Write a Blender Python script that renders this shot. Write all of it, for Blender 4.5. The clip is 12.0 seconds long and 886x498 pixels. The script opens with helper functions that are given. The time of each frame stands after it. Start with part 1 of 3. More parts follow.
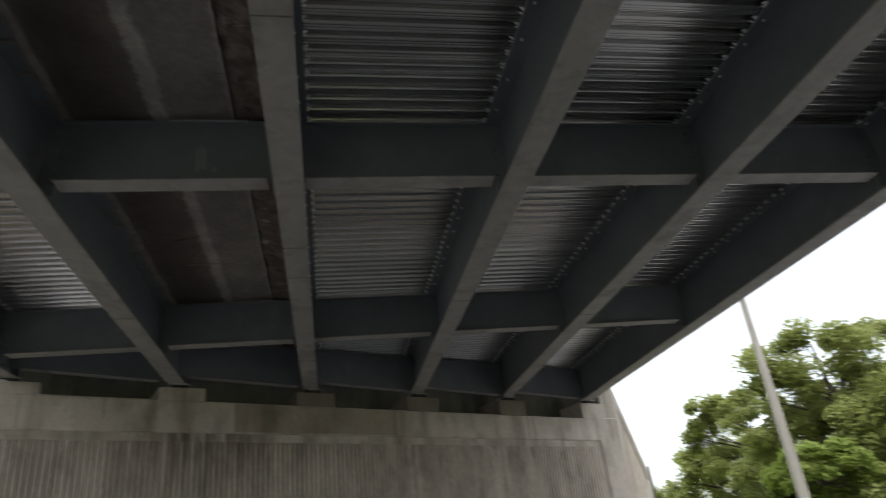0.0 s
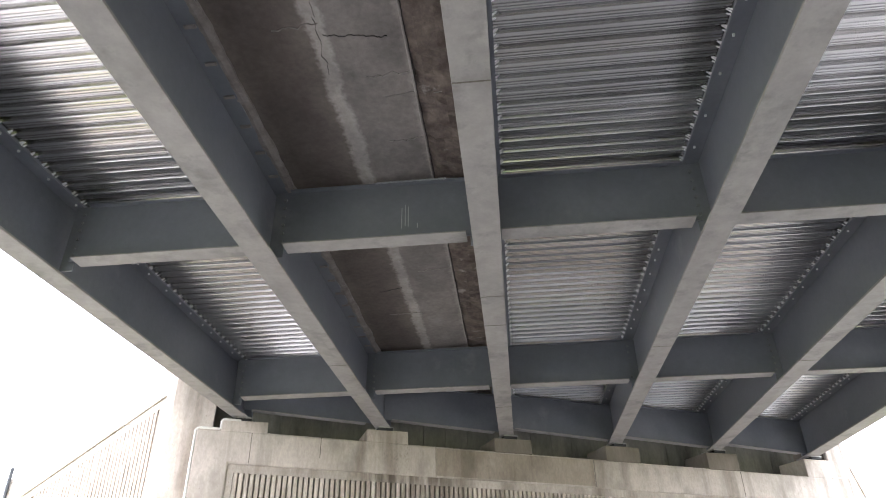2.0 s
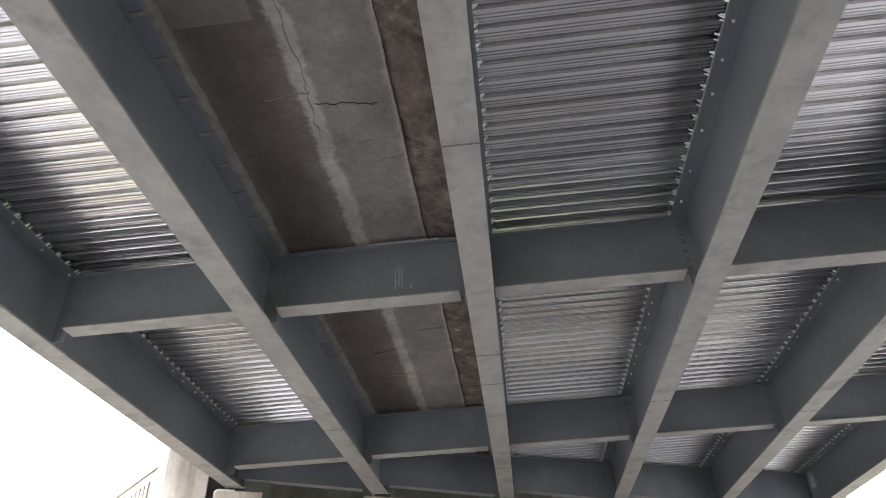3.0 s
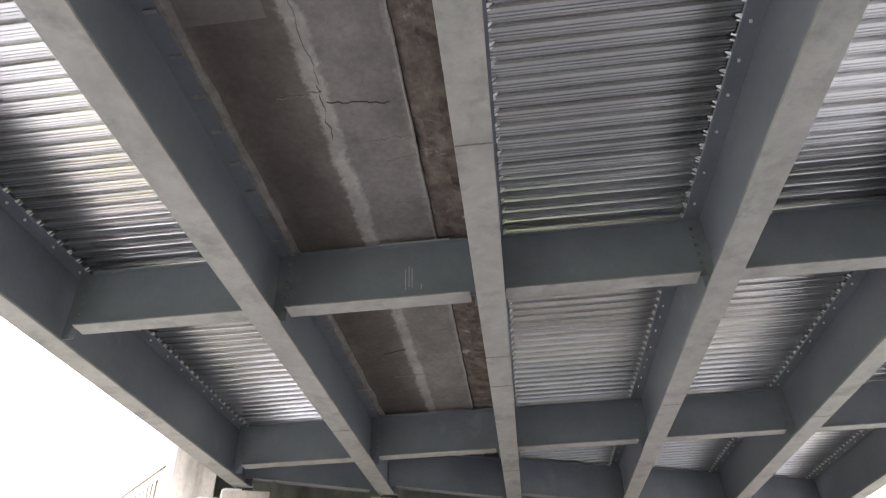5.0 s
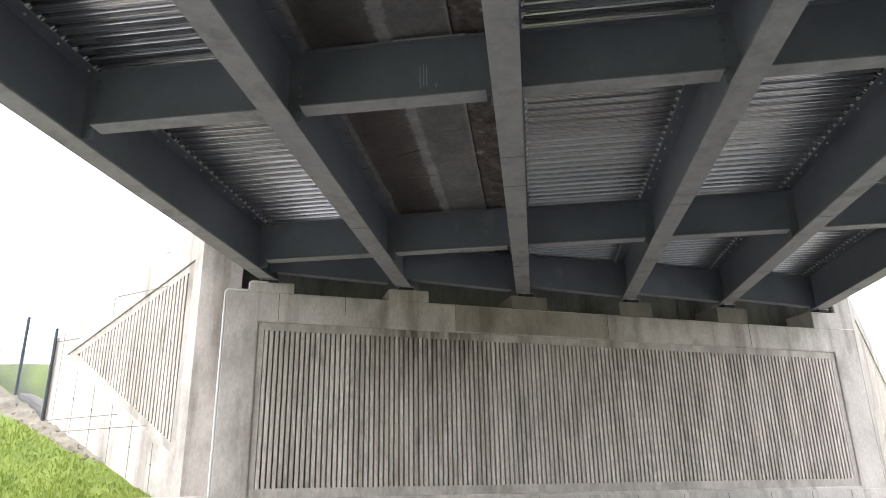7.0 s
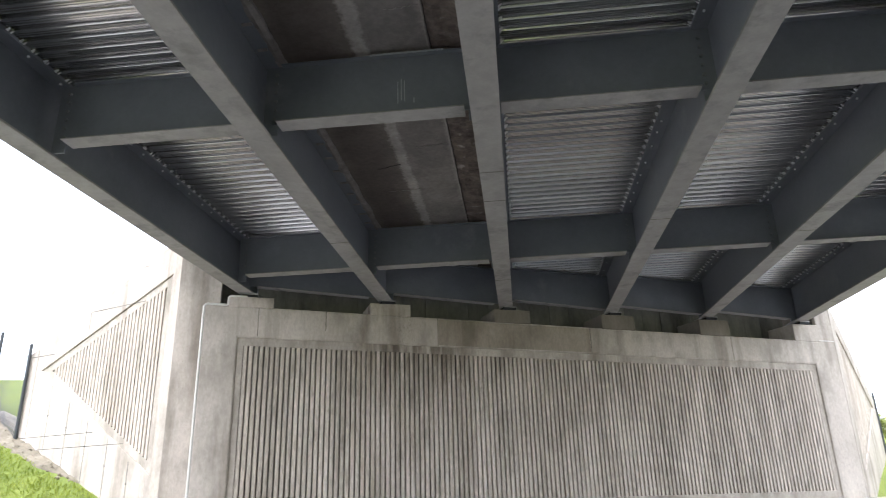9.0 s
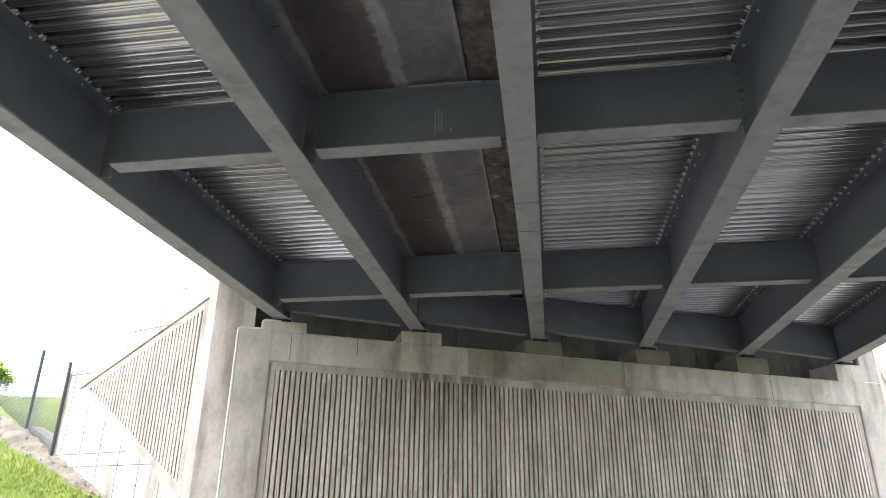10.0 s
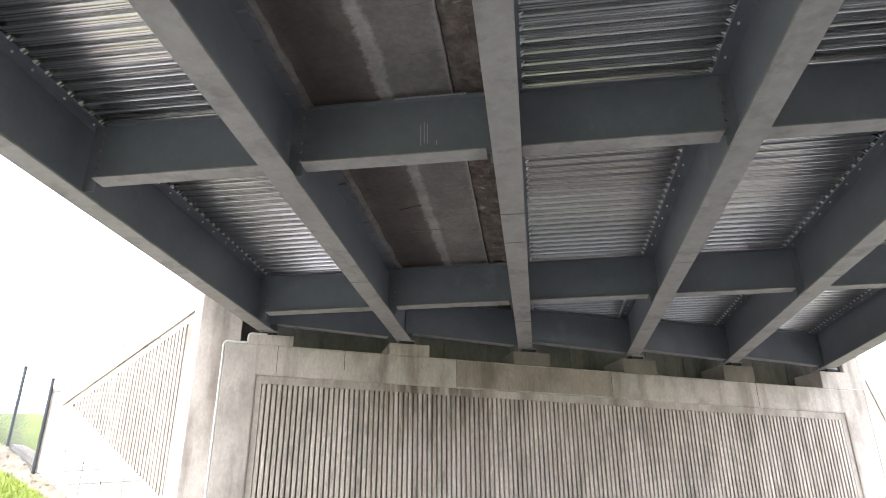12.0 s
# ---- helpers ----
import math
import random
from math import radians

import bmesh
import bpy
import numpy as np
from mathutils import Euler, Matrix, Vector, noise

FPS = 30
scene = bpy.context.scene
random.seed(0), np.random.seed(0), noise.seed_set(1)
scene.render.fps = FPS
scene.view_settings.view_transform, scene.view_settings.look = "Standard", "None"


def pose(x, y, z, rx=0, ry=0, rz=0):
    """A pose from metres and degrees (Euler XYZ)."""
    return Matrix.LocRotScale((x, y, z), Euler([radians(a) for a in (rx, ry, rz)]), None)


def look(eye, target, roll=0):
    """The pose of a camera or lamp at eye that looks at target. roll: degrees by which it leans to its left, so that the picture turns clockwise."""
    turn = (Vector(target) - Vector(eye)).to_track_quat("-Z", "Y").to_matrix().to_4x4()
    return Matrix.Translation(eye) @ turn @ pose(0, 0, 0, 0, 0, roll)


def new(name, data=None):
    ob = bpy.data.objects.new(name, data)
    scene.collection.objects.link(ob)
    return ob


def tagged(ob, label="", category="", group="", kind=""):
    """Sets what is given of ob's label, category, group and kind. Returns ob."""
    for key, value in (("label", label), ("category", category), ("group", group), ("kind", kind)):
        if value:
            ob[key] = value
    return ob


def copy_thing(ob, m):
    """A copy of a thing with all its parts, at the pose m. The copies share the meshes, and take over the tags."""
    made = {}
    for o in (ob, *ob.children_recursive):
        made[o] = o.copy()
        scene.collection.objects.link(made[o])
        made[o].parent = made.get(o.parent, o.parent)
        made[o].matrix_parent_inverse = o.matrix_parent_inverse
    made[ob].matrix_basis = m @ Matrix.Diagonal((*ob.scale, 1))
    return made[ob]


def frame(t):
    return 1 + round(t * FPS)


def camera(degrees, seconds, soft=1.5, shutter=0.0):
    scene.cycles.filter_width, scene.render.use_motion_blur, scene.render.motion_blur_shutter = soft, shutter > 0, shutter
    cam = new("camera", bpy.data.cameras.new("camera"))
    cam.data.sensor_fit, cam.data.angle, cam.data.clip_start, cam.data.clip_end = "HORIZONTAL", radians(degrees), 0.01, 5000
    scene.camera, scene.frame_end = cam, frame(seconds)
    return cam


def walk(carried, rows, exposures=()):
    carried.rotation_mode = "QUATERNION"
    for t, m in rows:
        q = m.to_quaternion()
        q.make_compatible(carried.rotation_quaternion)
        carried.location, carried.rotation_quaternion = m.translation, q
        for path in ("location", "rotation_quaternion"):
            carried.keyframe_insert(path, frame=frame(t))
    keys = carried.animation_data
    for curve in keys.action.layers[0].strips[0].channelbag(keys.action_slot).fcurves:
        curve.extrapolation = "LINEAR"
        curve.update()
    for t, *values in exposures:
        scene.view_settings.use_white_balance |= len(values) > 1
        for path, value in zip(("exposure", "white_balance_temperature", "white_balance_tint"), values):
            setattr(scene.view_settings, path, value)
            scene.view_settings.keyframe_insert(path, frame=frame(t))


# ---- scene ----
cam = camera(67.0, 12.0, soft=0.9, shutter=0.3)
PATH = [
    (0, (0.107, 0.446, 1.618), (0.4679, 2.2216, 2.4648), -6.60),
    (0.2, (0.092, 0.397, 1.610), (0.2610, 2.1754, 2.5092), -5.50),
    (0.5, (0.046, 0.399, 1.607), (0.0072, 2.1554, 2.5628), -4.42),
    (1, (-0.003, 0.379, 1.653), (-0.1823, 2.0975, 2.6602), -1.51),
    (1.5, (0.002, 0.367, 1.636), (-0.1465, 2.1082, 2.6086), 0.38),
    (2, (-0.021, 0.369, 1.643), (-0.1946, 2.0975, 2.6340), -0.81),
    (2.5, (-0.009, 0.335, 1.644), (-0.2127, 2.0112, 2.7159), -0.74),
    (3, (-0.022, 0.334, 1.638), (-0.1607, 1.9731, 2.7756), -2.85),
    (3.5, (-0.046, 0.348, 1.623), (-0.1615, 1.9653, 2.7940), -2.20),
    (3.7, (-0.043, 0.354, 1.600), (-0.1072, 1.9142, 2.8496), -1.85),
    (5.3, (-0.056, 0.363, 1.672), (-0.2317, 2.0609, 2.7143), -2.10),
    (5.5, (-0.048, 0.362, 1.679), (-0.2144, 2.1231, 2.6121), -2.30),
    (6, (-0.047, 0.422, 1.642), (-0.2528, 2.3160, 2.2506), -1.49),
    (6.5, (-0.054, 0.427, 1.627), (-0.3116, 2.3152, 2.2338), -1.40),
    (7, (-0.081, 0.335, 1.592), (-0.3212, 2.2196, 2.2169), -1.10),
    (7.2, (-0.065, 0.346, 1.586), (-0.2871, 2.2373, 2.1973), -0.98),
    (8.8, (-0.009, 0.390, 1.676), (-0.1656, 2.2720, 2.3345), -1.42),
    (9, (-0.013, 0.399, 1.669), (-0.2098, 2.2790, 2.3223), -1.62),
    (9.5, (-0.026, 0.385, 1.672), (-0.3120, 2.2295, 2.3904), 0.03),
    (10, (-0.030, 0.382, 1.667), (-0.3167, 2.2200, 2.4016), 0.63),
    (10.5, (-0.025, 0.367, 1.672), (-0.3109, 2.1955, 2.4303), 0.55),
    (11, (-0.013, 0.359, 1.666), (-0.2817, 2.1752, 2.4593), -0.16),
    (11.5, (-0.022, 0.361, 1.684), (-0.2993, 2.1803, 2.4672), -0.17),
    (12, (-0.024, 0.383, 1.684), (-0.2712, 2.2148, 2.4478), -0.27),
]
EXPOSURES = [(0, 1.2, 6200, 9), (0.5, 3.5, 6050, 16), (1.0, 3.6, 6000, 16), (2.0, 3.45, 6000, 16), (3.7, 3.3, 6000, 16), (5.5, 3.6, 6000, 16),
             (6.0, 2.9, 5900, 14), (7.2, 2.5, 5850, 12), (8.8, 2.55, 5850, 12), (10.5, 2.75, 5900, 13), (12, 3.1, 5950, 14)]
walk(cam, [(t, look(eye, target, roll)) for t, eye, target, roll in PATH], EXPOSURES)

# ---- light: a bright, hazy overcast sky ----
world = bpy.data.worlds.new("sky")
scene.world = world
world.use_nodes = True
wn = world.node_tree
sky = wn.nodes.new("ShaderNodeTexSky")
sky.sky_type = "NISHITA"
sky.sun_disc = False
sky.sun_elevation = radians(64)
sky.sun_rotation = radians(-165)
sky.air_density, sky.dust_density, sky.ozone_density = 1.0, 2.0, 1.0
veil = wn.nodes.new("ShaderNodeHueSaturation")   # thin cloud takes most of the blue out of the sky
veil.inputs["Saturation"].default_value = 0.2
wn.links.new(sky.outputs["Color"], veil.inputs["Color"])
wn.links.new(veil.outputs["Color"], wn.nodes["Background"].inputs["Color"])
wn.nodes["Background"].inputs["Strength"].default_value = 0.15
sun_data = bpy.data.lights.new("sun", "SUN")
sun_data.energy, sun_data.angle, sun_data.color = 0.45, radians(40), (1.0, 0.97, 0.92)
sun = new("sun", sun_data)
sun.matrix_world = look((-9, -32, 70), (0, 0, 0))

# ---- materials ----


def material(name, dark, light, rough=0.8, metal=0.0, scale=1.2, fine=22.0, bump=0.15, stretch=(1, 1, 1),
             stain=None, stain_scale=0.6, stain_from=0.55, stain_to=0.75, grain=0.25, vary=0.0, rough_vary=0.15, drip=0.0, speck=0.0):
    """A procedural surface: broad mottling, fine grain, a stain layer with its own colour, relief and uneven gloss."""
    m = bpy.data.materials.new(name)
    m.use_nodes = True
    nt = m.node_tree
    b = nt.nodes["Principled BSDF"]
    co = nt.nodes.new("ShaderNodeNewGeometry")
    mp = nt.nodes.new("ShaderNodeMapping")
    mp.inputs["Scale"].default_value = stretch
    nt.links.new(co.outputs["Position"], mp.inputs["Vector"])

    def noise_node(s, detail=6.0, r=0.6):
        n = nt.nodes.new("ShaderNodeTexNoise")
        n.inputs["Scale"].default_value, n.inputs["Detail"].default_value, n.inputs["Roughness"].default_value = s, detail, r
        nt.links.new(mp.outputs["Vector"], n.inputs["Vector"])
        return n

    def ramp(src, a, c, lo, hi):
        r = nt.nodes.new("ShaderNodeValToRGB")
        r.color_ramp.elements[0].position, r.color_ramp.elements[1].position = lo, hi
        r.color_ramp.elements[0].color, r.color_ramp.elements[1].color = (*a, 1), (*c, 1)
        nt.links.new(src, r.inputs["Fac"])
        return r.outputs["Color"]

    def mix(kind, fac, a, c):
        x = nt.nodes.new("ShaderNodeMix")
        x.data_type, x.blend_type = "RGBA", kind
        if isinstance(fac, float):
            x.inputs["Factor"].default_value = fac
        else:
            nt.links.new(fac, x.inputs["Factor"])
        nt.links.new(a, x.inputs["A"])
        nt.links.new(c, x.inputs["B"])
        return x.outputs["Result"]

    broad, small = noise_node(scale), noise_node(fine, 4.0, 0.7)
    colour = ramp(broad.outputs["Fac"], dark, light, 0.3, 0.7)
    colour = mix("MULTIPLY", grain, colour, ramp(small.outputs["Fac"], (0.45, 0.45, 0.45), (1.25, 1.25, 1.25), 0.3, 0.7))
    if stain:
        where = noise_node(stain_scale, 8.0, 0.65)
        mask = ramp(where.outputs["Fac"], (0, 0, 0), (1, 1, 1), stain_from, stain_to)
        flat = nt.nodes.new("ShaderNodeRGB")
        flat.outputs[0].default_value = (*stain, 1)
        colour = mix("MIX", mask, colour, flat.outputs[0])
    if drip:   # dark water runs, long in the vertical
        mp2 = nt.nodes.new("ShaderNodeMapping")
        mp2.inputs["Scale"].default_value = (2.6, 2.6, 0.22)
        nt.links.new(co.outputs["Position"], mp2.inputs["Vector"])
        run = nt.nodes.new("ShaderNodeTexNoise")
        run.inputs["Scale"].default_value, run.inputs["Detail"].default_value = 1.5, 7.0
        nt.links.new(mp2.outputs["Vector"], run.inputs["Vector"])
        colour = mix("MULTIPLY", drip, colour, ramp(run.outputs["Fac"], (1, 1, 1), (0.48, 0.45, 0.41), 0.52, 0.68))
    if speck:   # small pits and dark spots, clustered
        spot, where = noise_node(42.0, 3.0, 0.6), noise_node(1.3, 3.0, 0.6)
        both = nt.nodes.new("ShaderNodeMath")
        both.operation = "MULTIPLY_ADD"
        nt.links.new(where.outputs["Fac"], both.inputs[0])
        both.inputs[1].default_value = 0.45
        nt.links.new(spot.outputs["Fac"], both.inputs[2])
        colour = mix("MULTIPLY", speck, colour, ramp(both.outputs[0], (1, 1, 1), (0.35, 0.33, 0.3), 0.9, 0.99))
    if vary:
        info = nt.nodes.new("ShaderNodeObjectInfo")
        colour = mix("MULTIPLY", 1.0, colour, ramp(info.outputs["Random"], (1 - vary,) * 3, (1 + vary,) * 3, 0.0, 1.0))
    nt.links.new(colour, b.inputs["Base Color"])
    mr = nt.nodes.new("ShaderNodeMapRange")
    mr.inputs["To Min"].default_value, mr.inputs["To Max"].default_value = max(0.05, rough - rough_vary), min(1.0, rough + rough_vary)
    nt.links.new(broad.outputs["Fac"], mr.inputs["Value"])
    nt.links.new(mr.outputs["Result"], b.inputs["Roughness"])
    b.inputs["Metallic"].default_value = metal
    if bump:
        bp = nt.nodes.new("ShaderNodeBump")
        bp.inputs["Strength"].default_value, bp.inputs["Distance"].default_value = bump, 0.02
        nt.links.new(small.outputs["Fac"], bp.inputs["Height"])
        nt.links.new(bp.outputs["Normal"], b.inputs["Normal"])
    return m


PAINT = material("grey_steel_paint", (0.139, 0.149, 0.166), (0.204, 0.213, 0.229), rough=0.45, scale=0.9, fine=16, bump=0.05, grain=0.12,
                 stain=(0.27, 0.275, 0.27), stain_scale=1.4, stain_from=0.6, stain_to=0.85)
# Same steel paint with weathering; light off the ground is painted in paler.
FLANGE = material("weathered_ground_lit_paint", (0.268, 0.252, 0.236), (0.36, 0.34, 0.316), rough=0.6, scale=2.2, fine=9, bump=0.06, grain=0.22,
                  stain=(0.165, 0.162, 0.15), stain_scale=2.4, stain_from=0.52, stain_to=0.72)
GALV = material("galvanised_deck_sheet", (0.53, 0.525, 0.52), (0.73, 0.72, 0.71), rough=0.22, metal=1.0, scale=0.9, fine=6, bump=0.03,
                grain=0.12, stretch=(0.3, 5.0, 1.0), stain=(0.50, 0.46, 0.42), stain_scale=0.5, stain_from=0.5, stain_to=0.9, vary=0.14, rough_vary=0.07)
# Whiter than the sheet metal: light caught by the folds is painted in.
GALV_TAB = material("lit_galvanised_tab", (0.80, 0.80, 0.79), (0.92, 0.92, 0.91), rough=0.4, metal=0.3, bump=0.0)
STEEL_BOLT = material("dull_bolt_steel", (0.16, 0.165, 0.17), (0.26, 0.26, 0.26), rough=0.5, metal=0.4, bump=0.0)
CONCRETE = material("cast_concrete", (0.368, 0.315, 0.258), (0.595, 0.523, 0.44), rough=0.88, scale=1.0, fine=24, bump=0.2, grain=0.28,
                    stretch=(1, 1, 0.5), stain=(0.25, 0.216, 0.17), stain_scale=1.6, stain_from=0.5, stain_to=0.74, drip=0.6, speck=0.4)
RIBBED = material("ribbed_concrete", (0.40, 0.335, 0.268), (0.59, 0.51, 0.42), rough=0.9, scale=1.6, fine=26, bump=0.25, grain=0.45,
                  stretch=(1, 1, 0.35), stain=(0.27, 0.235, 0.185), stain_scale=4.5, stain_from=0.52, stain_to=0.7, drip=0.3, vary=0.1, speck=0.5)
CONCRETE_WARM = material("brown_weathered_concrete", (0.27, 0.222, 0.168), (0.43, 0.362, 0.285), rough=0.9, scale=1.3, fine=24, bump=0.22, grain=0.3,
                         stretch=(1, 1, 0.5), stain=(0.21, 0.175, 0.135), stain_scale=1.8, stain_from=0.5, stain_to=0.72, drip=0.6, speck=0.5)


def damp(m, x0, x1, z0, z1, amount):
    """A dark run of old seepage below the joint in the cap, broken up by streaks."""
    nt = m.node_tree
    b = nt.nodes["Principled BSDF"]
    tone = b.inputs["Base Color"].links[0].from_socket
    geo, xyz, mp, n = (nt.nodes.new(k) for k in ("ShaderNodeNewGeometry", "ShaderNodeSeparateXYZ", "ShaderNodeMapping", "ShaderNodeTexNoise"))
    nt.links.new(geo.outputs["Position"], xyz.inputs[0])
    mp.inputs["Scale"].default_value = (5.0, 5.0, 0.7)
    nt.links.new(geo.outputs["Position"], mp.inputs["Vector"])
    nt.links.new(mp.outputs["Vector"], n.inputs["Vector"])
    n.inputs["Scale"].default_value, n.inputs["Detail"].default_value = 1.6, 6.0

    def span(src, lo, hi):
        r = nt.nodes.new("ShaderNodeMapRange")
        r.interpolation_type = "SMOOTHSTEP"
        r.inputs["From Min"].default_value, r.inputs["From Max"].default_value = lo, hi
        nt.links.new(src, r.inputs["Value"])
        return r.outputs["Result"]

    def times(a, c):
        x = nt.nodes.new("ShaderNodeMath")
        x.operation = "MULTIPLY"
        nt.links.new(a, x.inputs[0])
        nt.links.new(c, x.inputs[1])
        return x.outputs[0]

    mask = times(times(span(xyz.outputs["X"], x0 - 0.5, x0 + 0.5), span(xyz.outputs["X"], x1 + 0.5, x1 - 0.5)),
                 times(span(xyz.outputs["Z"], z0, z1), span(n.outputs["Fac"], 0.36, 0.6)))
    x = nt.nodes.new("ShaderNodeMix")
    x.data_type, x.blend_type = "RGBA", "MULTIPLY"
    nt.links.new(mask, x.inputs["Factor"])
    nt.links.new(tone, x.inputs["A"])
    x.inputs["B"].default_value = (1 - amount, 1 - amount * 1.05, 1 - amount * 1.1, 1)
    nt.links.new(x.outputs["Result"], b.inputs["Base Color"])


BORDER = material("panel_border_concrete", (0.34, 0.29, 0.235), (0.53, 0.463, 0.385), rough=0.9, scale=1.6, fine=24, bump=0.22, grain=0.35,
                  stretch=(1, 1, 0.5), stain=(0.25, 0.216, 0.17), stain_scale=2.2, stain_from=0.5, stain_to=0.7, drip=0.5, speck=0.6)
# Shade between the ribs is painted into this dark core colour.
GROOVE = material("shaded_groove_concrete", (0.13, 0.112, 0.09), (0.22, 0.19, 0.155), rough=0.95, scale=2.0, fine=24, bump=0.2, grain=0.35)
damp(BORDER, -2.7, -1.0, 3.6, 3.95, 0.6)
damp(RIBBED, -2.9, -0.9, 2.6, 4.0, 0.5)
# Skylight on the rounded corner is put into this paler concrete colour.
EDGE = material("brightened_edge_concrete", (0.54, 0.505, 0.445), (0.66, 0.625, 0.56), rough=0.8, scale=2.0, bump=0.05, grain=0.15)
# Brown concrete; its extra darkness also paints the shade on pedestal sides.
SEAT = material("weathered_shaded_concrete", (0.155, 0.13, 0.10), (0.25, 0.215, 0.17), rough=0.9, scale=1.6, fine=20, bump=0.2, grain=0.25,
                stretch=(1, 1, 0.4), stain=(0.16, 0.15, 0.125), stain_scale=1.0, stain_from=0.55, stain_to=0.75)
# Olive-grey backwall, darkened to hold the deep shade behind the bearings.
BACK = material("shaded_backwall_concrete", (0.17, 0.165, 0.13), (0.27, 0.258, 0.21), rough=0.92, scale=1.4, fine=18, bump=0.2, grain=0.3,
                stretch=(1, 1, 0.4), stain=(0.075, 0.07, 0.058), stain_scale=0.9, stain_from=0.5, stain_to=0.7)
SOFFIT_GREY = material("grey_soffit_concrete", (0.15, 0.13, 0.114), (0.215, 0.192, 0.172), rough=0.85, scale=1.5, fine=16, bump=0.25, grain=0.3,
                       stain=(0.11, 0.09, 0.078), stain_scale=1.4, stain_from=0.5, stain_to=0.7)
SOFFIT_RUST = material("rust_brown_rough_soffit", (0.085, 0.064, 0.051), (0.22, 0.178, 0.148), rough=0.9, scale=5.0, fine=15, bump=0.6, grain=0.5,
                       stain=(0.34, 0.31, 0.275), stain_scale=4.0, stain_from=0.60, stain_to=0.68)
LIME = material("lime_deposit", (0.26, 0.235, 0.21), (0.40, 0.37, 0.335), rough=0.9, scale=4.0, fine=20, bump=0.4, grain=0.3,
                stain=(0.17, 0.145, 0.125), stain_scale=2.6, stain_from=0.55, stain_to=0.7)


def banded_soffit():
    """Old slab concrete: brown-stained on one side, a lime-bleached seam along the slab joint, greyer on the other."""
    m = material("banded_old_soffit", (0.8, 0.8, 0.8), (1.35, 1.35, 1.35), rough=0.86, scale=2.2, fine=17, bump=0.3, grain=0.35)
    nt = m.node_tree
    b = nt.nodes["Principled BSDF"]
    tone = b.inputs["Base Color"].links[0].from_socket
    geo = nt.nodes.new("ShaderNodeNewGeometry")
    xyz = nt.nodes.new("ShaderNodeSeparateXYZ")
    nt.links.new(geo.outputs["Position"], xyz.inputs[0])
    total = xyz.outputs["X"]
    for sc, amount in ((1.6, 0.12), (7.0, 0.09), (26.0, 0.075)):
        n = nt.nodes.new("ShaderNodeTexNoise")
        n.inputs["Scale"].default_value, n.inputs["Detail"].default_value = sc, 5.0
        nt.links.new(geo.outputs["Position"], n.inputs["Vector"])
        mu = nt.nodes.new("ShaderNodeMath")
        mu.operation = "MULTIPLY_ADD"
        nt.links.new(n.outputs["Fac"], mu.inputs[0])
        mu.inputs[1].default_value = amount
        nt.links.new(total, mu.inputs[2])
        total = mu.outputs[0]
    mr = nt.nodes.new("ShaderNodeMapRange")
    mr.inputs["From Min"].default_value, mr.inputs["From Max"].default_value = -2.14 + 0.142, -0.64 + 0.142
    nt.links.new(total, mr.inputs["Value"])
    r = nt.nodes.new("ShaderNodeValToRGB")
    stops = ((0.0, (0.15, 0.125, 0.105)), (0.12, (0.10, 0.082, 0.07)), (0.34, (0.11, 0.09, 0.078)), (0.48, (0.15, 0.128, 0.11)), (0.51, (0.35, 0.32, 0.285)),
             (0.575, (0.38, 0.35, 0.315)), (0.60, (0.225, 0.205, 0.185)), (0.95, (0.205, 0.185, 0.168)), (0.985, (0.30, 0.27, 0.24)))
    e = r.color_ramp.elements
    while len(e) < len(stops):
        e.new(0.5)
    for k, (p, c) in enumerate(stops):
        e[k].position, e[k].color = p, (*c, 1)
    nt.links.new(mr.outputs["Result"], r.inputs["Fac"])
    x = nt.nodes.new("ShaderNodeMix")
    x.data_type, x.blend_type = "RGBA", "MULTIPLY"
    x.inputs["Factor"].default_value = 1.0
    nt.links.new(r.outputs["Color"], x.inputs["A"])
    nt.links.new(tone, x.inputs["B"])
    nt.links.new(x.outputs["Result"], b.inputs["Base Color"])
    return m


SOFFIT = banded_soffit()
HAUNCH = material("dusty_haunch_concrete", (0.20, 0.175, 0.156), (0.34, 0.308, 0.28), rough=0.9, scale=5, fine=22, bump=0.3, grain=0.35)
CRACK = material("dark_crack", (0.02, 0.018, 0.016), (0.04, 0.035, 0.03), rough=0.95, bump=0.0)
CHALK = material("white_lime", (0.32, 0.34, 0.335), (0.48, 0.49, 0.48), rough=0.9, scale=8, bump=0.1)
JOINT = material("formwork_joint", (0.11, 0.098, 0.08), (0.21, 0.19, 0.155), rough=0.95, scale=2.0, bump=0.1)
# Unseen road surface; its paleness is chosen to bounce light onto the underside.
ROADWAY = material("light_bounce_road", (0.19, 0.182, 0.169), (0.275, 0.264, 0.247), rough=0.9, scale=0.7, fine=60, bump=0.3)
GRASS = material("mown_grass", (0.11, 0.15, 0.02), (0.20, 0.23, 0.04), rough=0.9, scale=0.8, fine=30, bump=0.6, grain=0.4,
                 stain=(0.13, 0.11, 0.06), stain_scale=0.35, stain_from=0.62, stain_to=0.72)
BLADE = material("grass_blade", (0.135, 0.185, 0.016), (0.31, 0.35, 0.055), rough=0.7, scale=1.5, bump=0.0)
SOIL = material("bare_soil", (0.12, 0.10, 0.068), (0.25, 0.213, 0.155), rough=0.95, scale=2.5, fine=14, bump=0.6, grain=0.4)
POST = material("dark_fence_paint", (0.03, 0.033, 0.033), (0.055, 0.058, 0.058), rough=0.5, metal=0.3, bump=0.0)
WIRE = material("fence_wire", (0.05, 0.052, 0.052), (0.09, 0.09, 0.09), rough=0.7, metal=0.0, bump=0.0)
